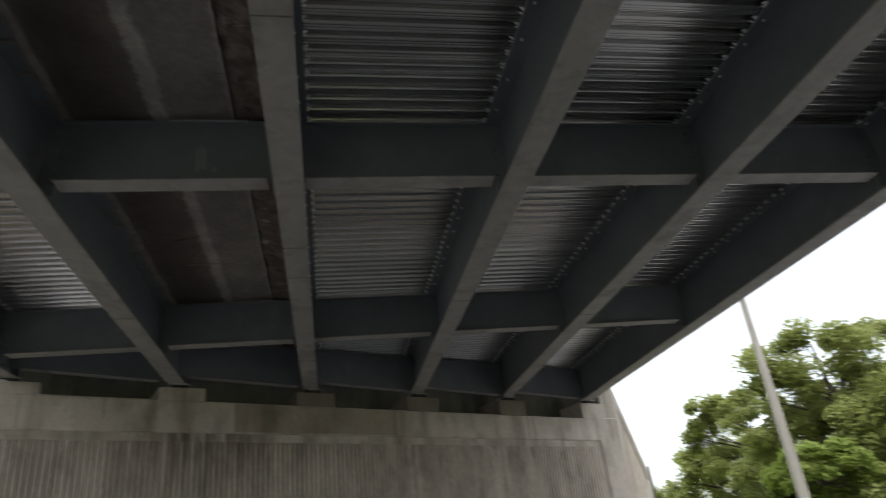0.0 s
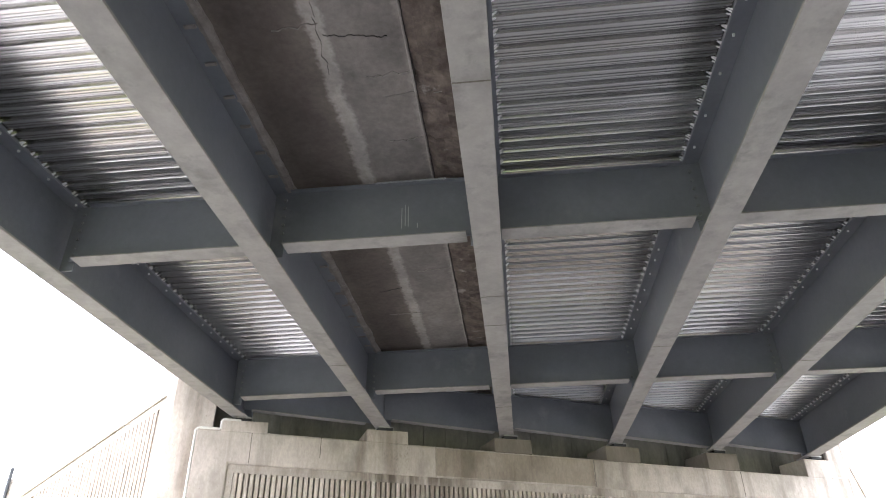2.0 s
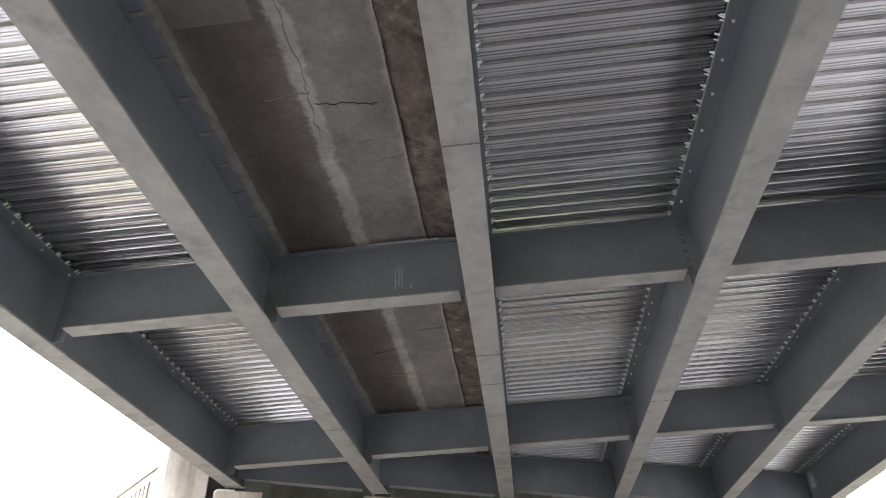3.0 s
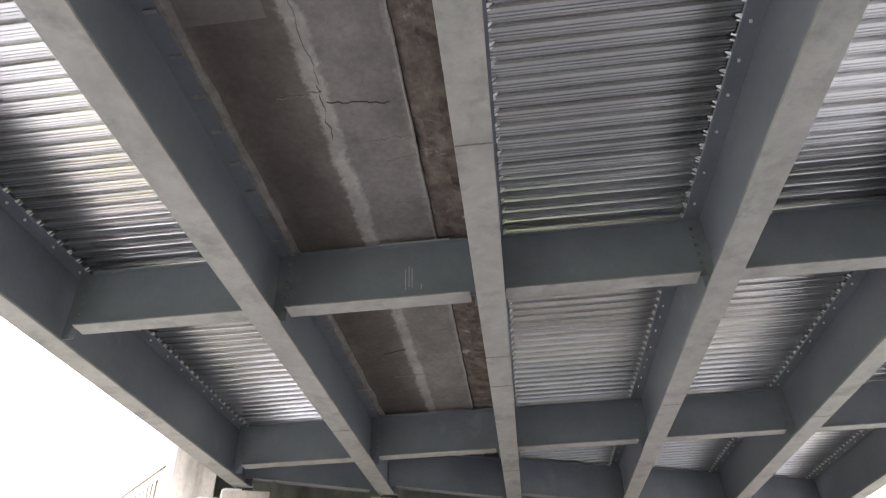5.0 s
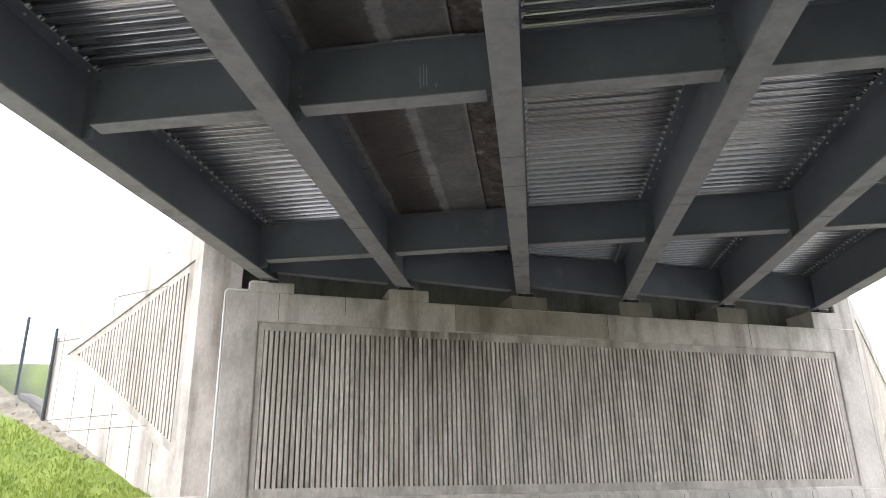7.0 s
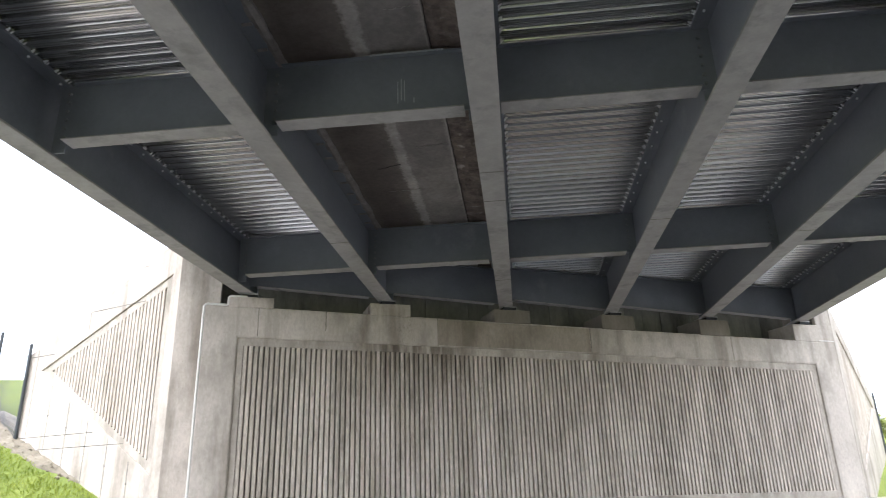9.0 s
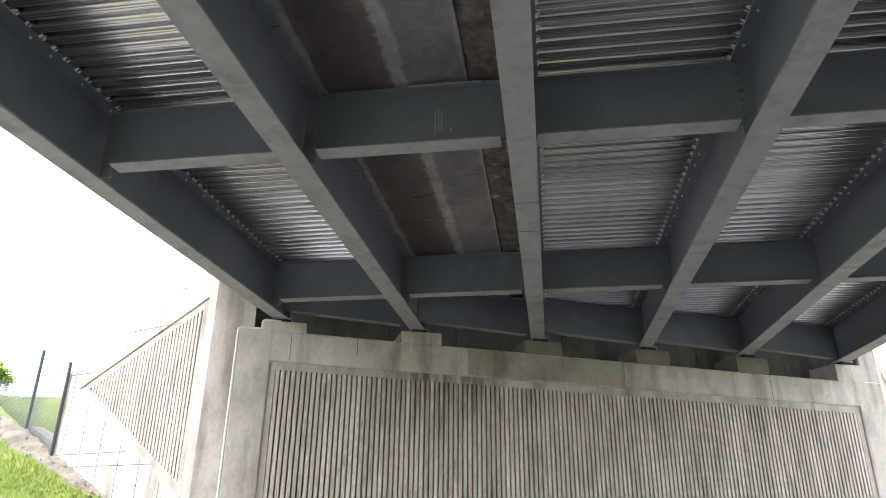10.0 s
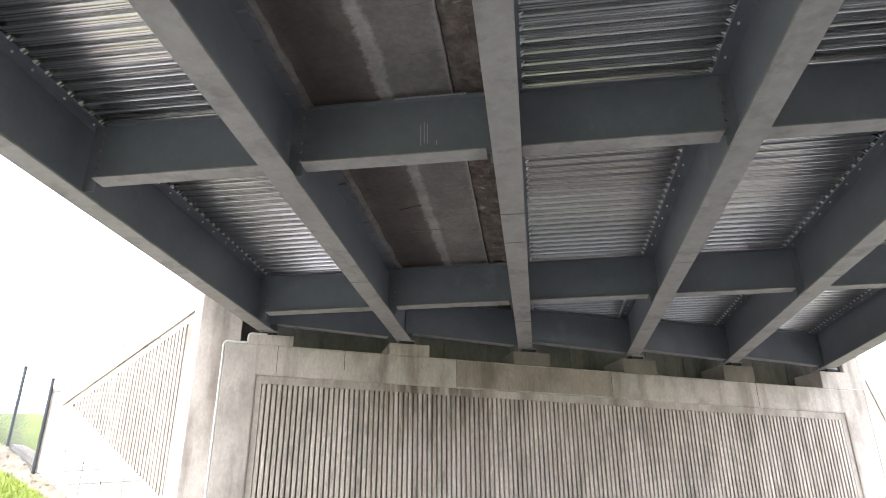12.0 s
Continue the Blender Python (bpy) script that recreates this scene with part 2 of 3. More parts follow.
POLE = material("weathered_pole", (0.26, 0.23, 0.19), (0.37, 0.335, 0.285), rough=0.85, scale=1.2, fine=20, stretch=(3, 3, 0.3))
BARK = material("bark", (0.06, 0.048, 0.036), (0.12, 0.10, 0.08), rough=0.95, scale=4, fine=20, bump=0.6, stretch=(3, 3, 0.5))
LEAF = material("tree_leaves", (0.28, 0.31, 0.095), (0.47, 0.50, 0.185), rough=0.6, scale=0.9, fine=8, bump=0.0, grain=0.3)
LEAF_PALE = material("pale_young_leaves", (0.25, 0.32, 0.06), (0.38, 0.45, 0.13), rough=0.6, scale=0.9, fine=8, bump=0.0, grain=0.3)

for m in (LEAF, LEAF_PALE, BLADE):   # thin leaves let part of the light through
    nt = m.node_tree
    b, out = nt.nodes["Principled BSDF"], nt.nodes["Material Output"]
    tl, mx = nt.nodes.new("ShaderNodeBsdfTranslucent"), nt.nodes.new("ShaderNodeMixShader")
    mx.inputs[0].default_value = 0.6
    nt.links.new(b.inputs["Base Color"].links[0].from_socket, tl.inputs["Color"])
    nt.links.new(b.outputs[0], mx.inputs[1])
    nt.links.new(tl.outputs[0], mx.inputs[2])
    nt.links.new(mx.outputs[0], out.inputs["Surface"])
RUBBER = material("bearing_rubber", (0.02, 0.02, 0.02), (0.04, 0.04, 0.04), rough=0.8, bump=0.0)

# ---- mesh helpers ----


def thing(name, place=None, label="", category="", group="", kind=""):
    """An empty at a thing's base, to hold its parts."""
    ob = new(name)
    if place is not None:
        ob.matrix_world = place
    return tagged(ob, label, category, group, kind)


def part(name, bm, mat, parent=None, label=""):
    """Links a bmesh as one mesh object under its thing or part."""
    bmesh.ops.recalc_face_normals(bm, faces=bm.faces)
    me = bpy.data.meshes.new(name)
    bm.to_mesh(me)
    bm.free()
    return part_of(name, me, mat, parent, label)


def part_of(name, me, mat, parent=None, label=""):
    if not me.materials:
        me.materials.append(mat)
    ob = new(name, me)
    if parent is not None:
        ob.parent = parent
    return tagged(ob, label)


def soften(ob, width=0.01, segments=2):
    mod = ob.modifiers.new("edges", "BEVEL")
    mod.width, mod.segments, mod.limit_method, mod.angle_limit = width, segments, "ANGLE", radians(35)
    return ob


def add_box(bm, x0, x1, y0, y1, z0, z1, m=None):
    vs = [bm.verts.new((x, y, z)) for x in (x0, x1) for y in (y0, y1) for z in (z0, z1)]
    for q in ((0, 1, 3, 2), (4, 6, 7, 5), (0, 4, 5, 1), (2, 3, 7, 6), (0, 2, 6, 4), (1, 5, 7, 3)):
        bm.faces.new([vs[i] for i in q])
    if m is not None:
        bmesh.ops.transform(bm, matrix=m, verts=vs)
    return vs


def box(*size, m=None):
    bm = bmesh.new()
    add_box(bm, *size, m=m)
    return bm


def add_tube(bm, a, b, r0, r1, sides=10):
    """A tapered round bar from a to b."""
    a, b = Vector(a), Vector(b)
    turn = (b - a).to_track_quat("Z", "Y").to_matrix()
    rings = []
    for p, r in ((a, r0), (b, r1)):
        rings.append([bm.verts.new(p + turn @ Vector((r * math.cos(k), r * math.sin(k), 0)))
                      for k in (2 * math.pi * i / sides for i in range(sides))])
    for i in range(sides):
        j = (i + 1) % sides
        bm.faces.new((rings[0][i], rings[0][j], rings[1][j], rings[1][i]))
    bm.faces.new(rings[0][::-1])
    bm.faces.new(rings[1])


def tube(*args, **kw):
    bm = bmesh.new()
    add_tube(bm, *args, **kw)
    return bm


class Face:
    """An upright plane: u runs along it, v into it, z up."""

    def __init__(self, x, y, ux, uy, flip=1):
        k = math.hypot(ux, uy)
        self.o, self.u = Vector((x, y, 0)), Vector((ux / k, uy / k, 0))
        self.v = Vector((-self.u.y, self.u.x, 0)) * flip
        self.m = Matrix(((self.u.x, self.v.x, 0, x), (self.u.y, self.v.y, 0, y), (0, 0, 1, 0), (0, 0, 0, 1)))

    def at(self, u, v, z):
        return self.o + self.u * u + self.v * v + Vector((0, 0, z))


def slab(f, outer, holes, v0, v1):
    """A plate on a face with the outline and holes given as (u, z), from depth v0 to v1."""
    bm = bmesh.new()
    edges = []
    for ring in (outer, *holes):
        vs = [bm.verts.new(f.at(u, v0, z)) for u, z in ring]
        edges += [bm.edges.new((vs[i], vs[(i + 1) % len(vs)])) for i in range(len(vs))]
    bmesh.ops.triangle_fill(bm, use_beauty=True, use_dissolve=False, edges=edges)
    out = bmesh.ops.extrude_face_region(bm, geom=list(bm.faces))
    bmesh.ops.translate(bm, vec=f.v * (v1 - v0), verts=[g for g in out["geom"] if isinstance(g, bmesh.types.BMVert)])
    return bm


# ---- plan ----
ABUT = Face(0, 13.083, 1, 0.437)                      # face of the abutment
WING_L = Face(-5.60, 10.985, -0.927, 0.3746, flip=-1)   # flared wing walls
WING_R = Face(7.11, 16.19, 0.525, 0.851)
GIRDERS = [-4.58, -2.342, -0.15, 1.97, 4.09, 6.34]
Z_LOW, Z_TOP = 4.81, 5.645                             # underside of bottom flange, top of top flange
ROWS = [10.435, 5.80, 1.165, -3.47, -8.105]
SOUTH = -10.6                                         # where the girders end behind the viewer


def bearing_y(x):
    return 13.02 + 0.432 * x


# ---- ground, road ----
def ground_height(x, y):
    d = Vector((x, y, 0)) - ABUT.o
    u, v = d.dot(ABUT.u), d.dot(ABUT.v)
    side = 1.0 if u < 1 else 0.8
    if v > 0.1:
        rise = 0.87 + 0.59 * (v - 0.3) * side
        top = 4.3 if u < 1 else 2.6
        z = top - math.log1p(math.exp((top - rise) / 0.35)) * 0.35
        z = max(z, -0.02)
    elif v < -24.4:
        z = min(3.5, 0.5 * (-24.4 - v))
    else:
        z = -0.02
    far = max(0.0, math.hypot(x, y) - 30)
    z += 1.2 * math.sin(x * 0.011 + 1) * math.sin(y * 0.013) * min(1, far / 80) if v > 0.1 or v < -24.4 else 0
    if v > 0.4:
        z += 0.06 * noise.noise(Vector((x * 0.9, y * 0.9, 0))) + 0.025 * noise.noise(Vector((x * 3, y * 3, 4)))
    return z


def graded(lo, hi, fine_lo, fine_hi, step):
    out = list(np.arange(fine_lo, fine_hi, step))
    s, p = step, fine_hi
    while p < hi:
        out.append(p)
        s *= 1.22
        p += s
    out.append(hi)
    s, p = step, fine_lo
    while p > lo:
        s *= 1.22
        p -= s
        out.insert(0, max(p, lo))
    return out


def build_ground():
    us, vs = graded(-900, 900, -16, 16, 0.35), graded(-900, 900, -1.0, 9.0, 0.25)
    verts, faces = [], []
    for v in vs:
        for u in us:
            p = ABUT.at(u, v, 0)
            verts.append((p.x, p.y, ground_height(p.x, p.y)))
    n = len(us)
    for j in range(len(vs) - 1):
        for i in range(n - 1):
            faces.append((j * n + i, j * n + i + 1, (j + 1) * n + i + 1, (j + 1) * n + i))
    me = bpy.data.meshes.new("ground")
    me.from_pydata(verts, [], faces)
    me.shade_smooth()
    tagged(part_of("ground", me, GRASS), "green grass embankment beside the bridge abutment", "ground", kind="structure")


build_ground()
road = part("road", box(-300, 300, -24.0, -0.35, -0.3, 0.0, m=ABUT.m), ROADWAY)
tagged(road, "unseen road under the bridge, paled to bounce light up", "road", kind="structure")

# ---- abutment ----
SKEW = 1.0913
U0, U1 = -5.637, 7.75


def cap_z(u):
    return 4.586 - 0.0166 * (u + 5.637)


def panel_top(u):
    return 4.035 - 0.0152 * (u + 5.056)


def panel_low(u):
    return 1.206 - 0.0079 * (u + 5.056)


PU0, PU1 = -5.056, 7.10


def build_abutment():
    wall = thing("abutment_wall", None, "beige cast concrete abutment wall with a ribbed recessed panel", "wall", kind="structure")
    outer = [(U0, -0.4), (U1, -0.4), (U1, 5.30), (7.32, 5.30), (7.32, cap_z(7.32)), (U0, cap_z(U0))]
    hole = [(PU0, panel_low(PU0)), (PU1, panel_low(PU1)), (PU1, panel_top(PU1)), (PU0, panel_top(PU0))]
    soften(part("wall_face", slab(ABUT, outer, [hole], 0.0, 0.103), CONCRETE, wall), 0.034)
    core = [(U0 + 0.02, -0.4), (U1 - 0.02, -0.4), (U1 - 0.02, 5.28), (7.34, 5.28), (7.34, cap_z(7.32) - 0.02), (U0 + 0.02, cap_z(U0) - 0.02)]
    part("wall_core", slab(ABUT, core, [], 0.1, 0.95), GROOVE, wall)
    inner = [(PU0 + 0.095, panel_low(PU0) + 0.145), (PU1 - 0.11, panel_low(PU1) + 0.145), (PU1 - 0.11, panel_top(PU1) - 0.135), (PU0 + 0.095, panel_top(PU0) - 0.135)]
    soften(part("panel_border", slab(ABUT, [(PU0 - 0.03, panel_low(PU0) - 0.03), (PU1 + 0.03, panel_low(PU1) - 0.03), (PU1 + 0.03, panel_top(PU1) + 0.03), (PU0 - 0.03, panel_top(PU0) + 0.03)],
                                     [inner], 0.032, 0.102), BORDER, wall), 0.006)
    warm = [(-1.545, panel_top(-1.545) + 0.03), (1.59, panel_top(1.59) + 0.03), (1.59, cap_z(1.59) - 0.035), (-1.545, cap_z(-1.545) - 0.035)]
    soften(part("cap_patch", slab(ABUT, warm, [], -0.004, 0.0), CONCRETE_WARM, wall, "browner weathered pour of the cap"), 0.003)
    low = [(U0 + 0.3, -0.4), (U1 - 0.1, -0.4), (U1 - 0.1, panel_low(PU1) - 0.055), (U0 + 0.3, panel_low(U0) - 0.055)]
    soften(part("wall_footing", slab(ABUT, low, [], -0.05, 0.0), CONCRETE, wall), 0.012)
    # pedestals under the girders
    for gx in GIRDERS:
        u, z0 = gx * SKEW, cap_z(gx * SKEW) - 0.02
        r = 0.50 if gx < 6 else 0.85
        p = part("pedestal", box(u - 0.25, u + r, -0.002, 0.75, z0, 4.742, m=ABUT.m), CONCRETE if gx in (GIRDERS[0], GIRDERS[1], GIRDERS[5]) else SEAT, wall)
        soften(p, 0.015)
    # rounded corner on the wall's free edge and first pedestal, skylight painted pale
    zt, u1 = cap_z(U0), GIRDERS[0] * SKEW - 0.25
    for name, pts in (("corner_edge", [(U0, 0.018, -0.4), (U0, 0.018, zt - 0.04), (U0 + 0.04, 0.018, zt), (u1 - 0.02, 0.018, zt)]),
                      ("pedestal_edge", [(u1, 0.016, zt), (u1, 0.016, 4.715), (u1 + 0.03, 0.016, 4.742), (u1 + 0.3, 0.016, 4.742)])):
        bm = bmesh.new()
        for a, b in zip(pts, pts[1:]):
            add_tube(bm, ABUT.at(*a), ABUT.at(*b), 0.023, 0.023, 10)
        part(name, bm, EDGE, wall, "rounded concrete edge with skylight in its colour")
    # seat top, in weathered concrete darkened for shade
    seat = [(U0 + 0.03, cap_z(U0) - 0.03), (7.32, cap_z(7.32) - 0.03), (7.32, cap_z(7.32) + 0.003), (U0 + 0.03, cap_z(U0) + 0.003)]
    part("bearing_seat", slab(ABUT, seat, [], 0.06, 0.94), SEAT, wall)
    # form joints in the cap and the lower wall
    for u, a, b in ((-4.75, 4.06, 4.55), (-1.55, 3.99, 4.50), (-3.6, 4.2, 4.54), (1.6, 3.95, 4.44), (4.95, 3.9, 4.39)):
        part("form_joint", box(u, u + 0.012, -0.003, 0.0, a, b, m=ABUT.m), JOINT, wall)
    part("form_joint", box(7.32, U1 - 0.02, -0.004, 0.0, 4.375, 4.392, m=ABUT.m), EDGE, wall)
    for k in range(13):
        u = -5.0 + k * 0.98
        part("form_joint", box(u, u + 0.012, -0.053, -0.05, 0.3, panel_low(u) - 0.075, m=ABUT.m), JOINT, wall)
    return wall


abutment = build_abutment()

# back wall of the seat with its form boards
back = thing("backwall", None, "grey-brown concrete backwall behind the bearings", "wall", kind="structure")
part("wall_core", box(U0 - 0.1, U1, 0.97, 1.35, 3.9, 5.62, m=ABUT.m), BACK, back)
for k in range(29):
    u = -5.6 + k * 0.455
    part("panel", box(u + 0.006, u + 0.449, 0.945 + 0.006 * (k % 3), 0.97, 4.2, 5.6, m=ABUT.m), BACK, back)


def build_wing(name, f, outline, triangle, base_label):
    wall = thing(name, None, base_label, "wing wall", kind="structure")
    soften(part("wall_face", slab(f, outline, [triangle], 0.0, 0.096), CONCRETE, wall), 0.015)
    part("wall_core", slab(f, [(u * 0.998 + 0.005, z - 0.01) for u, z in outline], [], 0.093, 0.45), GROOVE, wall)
    mid = [sum(p[i] for p in triangle) / 3 for i in (0, 1)]

    def scaled(k):
        return [(mid[0] + (u - mid[0]) * k, mid[1] + (z - mid[1]) * k) for u, z in triangle]
    soften(part("panel_border", slab(f, scaled(1.03), [scaled(0.87)], 0.03, 0.095), BORDER, wall), 0.005)
    return wall


wing_left = build_wing("wing_wall_left", WING_L, [(-0.03, -0.4), (4.25, -0.4), (4.25, 4.22), (-0.03, 6.03)],
                       [(0.41, 1.87), (3.79, 3.87), (0.37, 5.24)], "pale concrete wing wall with a triangular ribbed panel")
wing_right = build_wing("wing_wall_right", WING_R, [(0, -0.4), (4.7, -0.4), (4.7, 3.45), (0, 5.36)],
                        [(0.5, 1.6), (4.3, 3.2), (0.5, 4.75)], "pale concrete wing wall sloping down with a ribbed panel")
part("low_wall", slab(WING_L, [(4.25, 1.5), (5.3, 1.5), (5.3, 3.24), (4.25, 2.84)], [], 0.05, 0.35), CONCRETE, wing_left)
part("corner_post", box(-5.57 * SKEW, -4.94 * SKEW, 0.299, 0.9, -0.4, 6.03, m=ABUT.m), CONCRETE, wing_left)
for z, a, b in ((2.39, 1.15, 4.2), (2.62, 2.0, 4.2), (5.5, 1.0, 1.3), (4.84, 1.0, 2.5), (4.15, 3.4, 4.2)):
    part("form_joint", slab(WING_L, [(a, z), (b, z), (b, z + 0.014), (a, z + 0.014)], [], -0.003, 0.0), JOINT, wing_left)
for s, a, b in ((0.95, 1.3, 2.1), (1.55, 1.5, 2.5), (2.15, 1.75, 2.85), (2.75, 2.0, 3.2), (3.35, 2.35, 3.55), (3.95, 2.6, 4.3), (2.5, 4.45, 4.84)):
    part("form_joint", slab(WING_L, [(s, a), (s + 0.014, a), (s + 0.014, b), (s, b)], [], -0.003, 0.0), JOINT, wing_left)

bm = bmesh.new()
for s, z in ((0.95, 1.75), (1.55, 2.05), (2.15, 2.4), (2.75, 2.75), (3.35, 3.0)):
    add_tube(bm, WING_L.at(s + 0.007, -0.004, z), WING_L.at(s + 0.007, 0.01, z), 0.017, 0.017, 10)
part("tie_holes", bm, CRACK, wing_left, "dark round tie holes")

# ---- roadside barriers ----


def build_barrier(a, b, zt):
    bm = bmesh.new()
    prof = [(-0.32, 0.0), (-0.28, 0.12), (-0.12, 0.40), (-0.06, zt - 0.02), (-0.04, zt), (0.16, zt), (0.18, zt - 0.02), (0.22, 0.0)]
    ends = [[bm.verts.new(ABUT.at(u, v, z)) for v, z in prof] for u in (a, b)]
    for i in range(len(prof)):
        j = (i + 1) % len(prof)
        bm.faces.new((ends[0][i], ends[0][j], ends[1][j], ends[1][i]))
    bm.faces.new(ends[0])
    bm.faces.new(ends[1][::-1])
    ob = part("roadside_barrier", bm, CONCRETE)
    tagged(ob, "pale concrete roadside barrier beside the abutment", "barrier", "roadside barriers")


build_barrier(-60, U0 - 0.02, 1.26)
build_barrier(U1 + 0.05, 70, 1.09)

# ---- opposite abutment, behind the viewer ----
opp = part("abutment_wall_opposite", box(-9, 9, -25.0, -24.0, -0.4, 5.6, m=ABUT.m), CONCRETE)
tagged(opp, "plain concrete abutment wall on the other side of the road", "wall", kind="structure")

# ---- deck ----
deck = thing("bridge_deck", None, "bridge deck on corrugated galvanised forms", "deck", kind="structure")


def north_y(x):
    return bearing_y(x) + 0.98


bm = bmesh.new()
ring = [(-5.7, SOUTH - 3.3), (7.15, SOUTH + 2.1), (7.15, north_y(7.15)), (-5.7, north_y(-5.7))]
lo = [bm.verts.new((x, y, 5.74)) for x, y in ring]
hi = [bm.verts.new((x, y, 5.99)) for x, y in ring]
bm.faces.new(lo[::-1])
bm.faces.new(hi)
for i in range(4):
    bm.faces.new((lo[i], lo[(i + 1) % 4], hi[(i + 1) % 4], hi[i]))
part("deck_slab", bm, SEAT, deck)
# Unseen overhangs close the deck; the left one is widened to block skylight.
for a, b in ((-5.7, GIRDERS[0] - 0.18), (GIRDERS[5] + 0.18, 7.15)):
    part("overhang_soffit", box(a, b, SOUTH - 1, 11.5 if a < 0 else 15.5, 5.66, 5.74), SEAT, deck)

PITCH = 0.165


def sheet_mesh(x0, x1, y0, flutes, y_cut):
    """A fluted sheet that spans a bay; its north edge may be cut on the skew."""
    bm = bmesh.new()
    prof = []
    # a wide pan with a shallow stiffener, then a narrow upward flute with rounded bends
    for y, z in ((0.0, 0.0), (0.014, 0.001), (0.017, 0.009), (0.024, 0.009), (0.027, 0.001), (0.044, 0.001), (0.047, 0.009), (0.054, 0.009), (0.057, 0.001), (0.070, 0.0), (0.076, 0.002), (0.080, 0.006), (0.092, 0.048),
                 (0.095, 0.052), (0.100, 0.054), (0.121, 0.054), (0.131, 0.053), (0.1345, 0.050), (0.1385, 0.028), (0.148, 0.006), (0.152, 0.002), (0.158, 0.0), (0.165, 0.0)):
        prof.append((y, z))
    line = []
    for k in range(flutes):
        for y, z in prof[: -1 if k < flutes - 1 else None]:
            line.append((y0 + k * PITCH + y, 5.65 + z))
    rows = []
    for y, z in line:
        rows.append([bm.verts.new((x, min(y, y_cut(x)), z)) for x in (x0, x1)])
    for a, b in zip(rows, rows[1:]):
        bm.faces.new((a[0], a[1], b[1], b[0]))
    return bm


def tab_mesh(x0, x1, y0, flutes, y_cut):
    """Folded end closures of the flutes: three bent tongues at each end of each flute."""
    bm = bmesh.new()
    for k in range(flutes):
        y = y0 + (k + 0.68) * PITCH
        for x, s in ((x0, 1), (x1, -1)):
            if y > y_cut(x) - 0.1:
                continue
            for off, lean, ln in ((-0.030, 0.010, 0.048), (-0.002, -0.016, 0.058), (0.022, 0.008, 0.042)):
                j, h = random.uniform(-0.006, 0.006), random.uniform(0.008, 0.011)
                low, top = (x + s * 0.004, y + off + j, 5.612), (x + s * (ln + j), y + off + lean + j, 5.648)
                a = [bm.verts.new(p) for p in ((low[0], low[1] - h, low[2]), (low[0], low[1] + h, low[2]), (top[0], top[1] + h * 0.6, top[2]), (top[0], top[1] - h * 0.6, top[2]))]
                b = [bm.verts.new((v.co.x - s * 0.002, v.co.y, v.co.z + 0.003)) for v in a]
                bm.faces.new(a)
                bm.faces.new(b[::-1])
                for i in range(4):
                    bm.faces.new((a[i], a[(i + 1) % 4], b[(i + 1) % 4], b[i]))
    return bm


def build_forms():
    for g in (0, 2, 3, 4):
        x0, x1 = GIRDERS[g] + 0.15, GIRDERS[g + 1] - 0.15
        y = -3.0
        while y < north_y(x1) - 0.1:
            s = part("form_sheet", sheet_mesh(x0, x1, y, 6, north_y), GALV, deck)
            tabs = tab_mesh(x0, x1, y, 6, north_y)
            if tabs.faces:
                part("end_closures", tabs, GALV_TAB, s, "folded sheet ends with caught light in their colour")
            else:
                tabs.free()
            y += 6 * PITCH
        for x, s in ((x0, 1), (x1, -1)):
            a, b = (x - 0.01, x + 0.02) if s > 0 else (x - 0.02, x + 0.01)
            part("support_angle", box(a, b, -3.0, north_y(x) - 0.2, 5.605, 5.642), PAINT, deck)
            bm = bmesh.new()
            yy = -2.8
            while yy < north_y(x) - 0.4:
                add_box(bm, x - s * 0.045 - 0.009, x - s * 0.045 + 0.009, yy - 0.009, yy + 0.009, 5.60, 5.625)
                yy += random.uniform(0.25, 0.6)
            tagged(part("weld_spots", bm, GALV_TAB, deck), kind="stuff")


build_forms()

# ---- concrete bay between the second and third girders ----


def rough_strip(x0, x1, y0, y1, z, mat, name, wave0=0.0, wave1=0.0, lump=0.006, seed=0.0, label=""):
    """A long cast strip of the soffit with uneven edges and a lumpy underside."""
    bm = bmesh.new()
    ny, nx = max(4, int((y1 - y0) / 0.06)), max(2, int((x1 - x0) / 0.07))
    low = []
    for j in range(ny + 1):
        y = y0 + (y1 - y0) * j / ny
        e0 = x0 + wave0 * (noise.noise(Vector((seed, y * 2.2, 1))) + 0.5 * noise.noise(Vector((seed, y * 9, 2))))
        e1 = x1 + wave1 * (noise.noise(Vector((seed + 7, y * 2.2, 3))) + 0.5 * noise.noise(Vector((seed + 7, y * 9, 2))))
        row = []
        for i in range(nx + 1):
            x = e0 + (e1 - e0) * i / nx
            edge = 0.6 if i in (0, nx) else 0.0
            row.append(bm.verts.new((x, y, z + lump * (edge - noise.noise(Vector((x * 5, y * 5, seed)))
                                                       - 0.5 * noise.noise(Vector((x * 16, y * 16, seed)))))))
        low.append(row)
    for j in range(ny):
        for i in range(nx):
            bm.faces.new((low[j][i], low[j][i + 1], low[j + 1][i + 1], low[j + 1][i]))
    out = bmesh.ops.extrude_face_region(bm, geom=list(bm.faces))
    for g in out["geom"]:
        if isinstance(g, bmesh.types.BMVert):
            g.co.z = 5.745
    return part(name, bm, mat, deck, label)


XA, XB = GIRDERS[1] + 0.15, GIRDERS[2] - 0.15
rough_strip(XA, -0.66, -3.0, 13.3, 5.660, SOFFIT, "soffit_strip", 0, 0.006, 0.004, 1.0, "brown-stained concrete soffit with a pale lime seam")
rough_strip(XA, -1.5, -3.0, 3.11, 5.654, SOFFIT_GREY, "soffit_patch", 0, 0.03, 0.003, 2.0, "greyer concrete soffit patch")
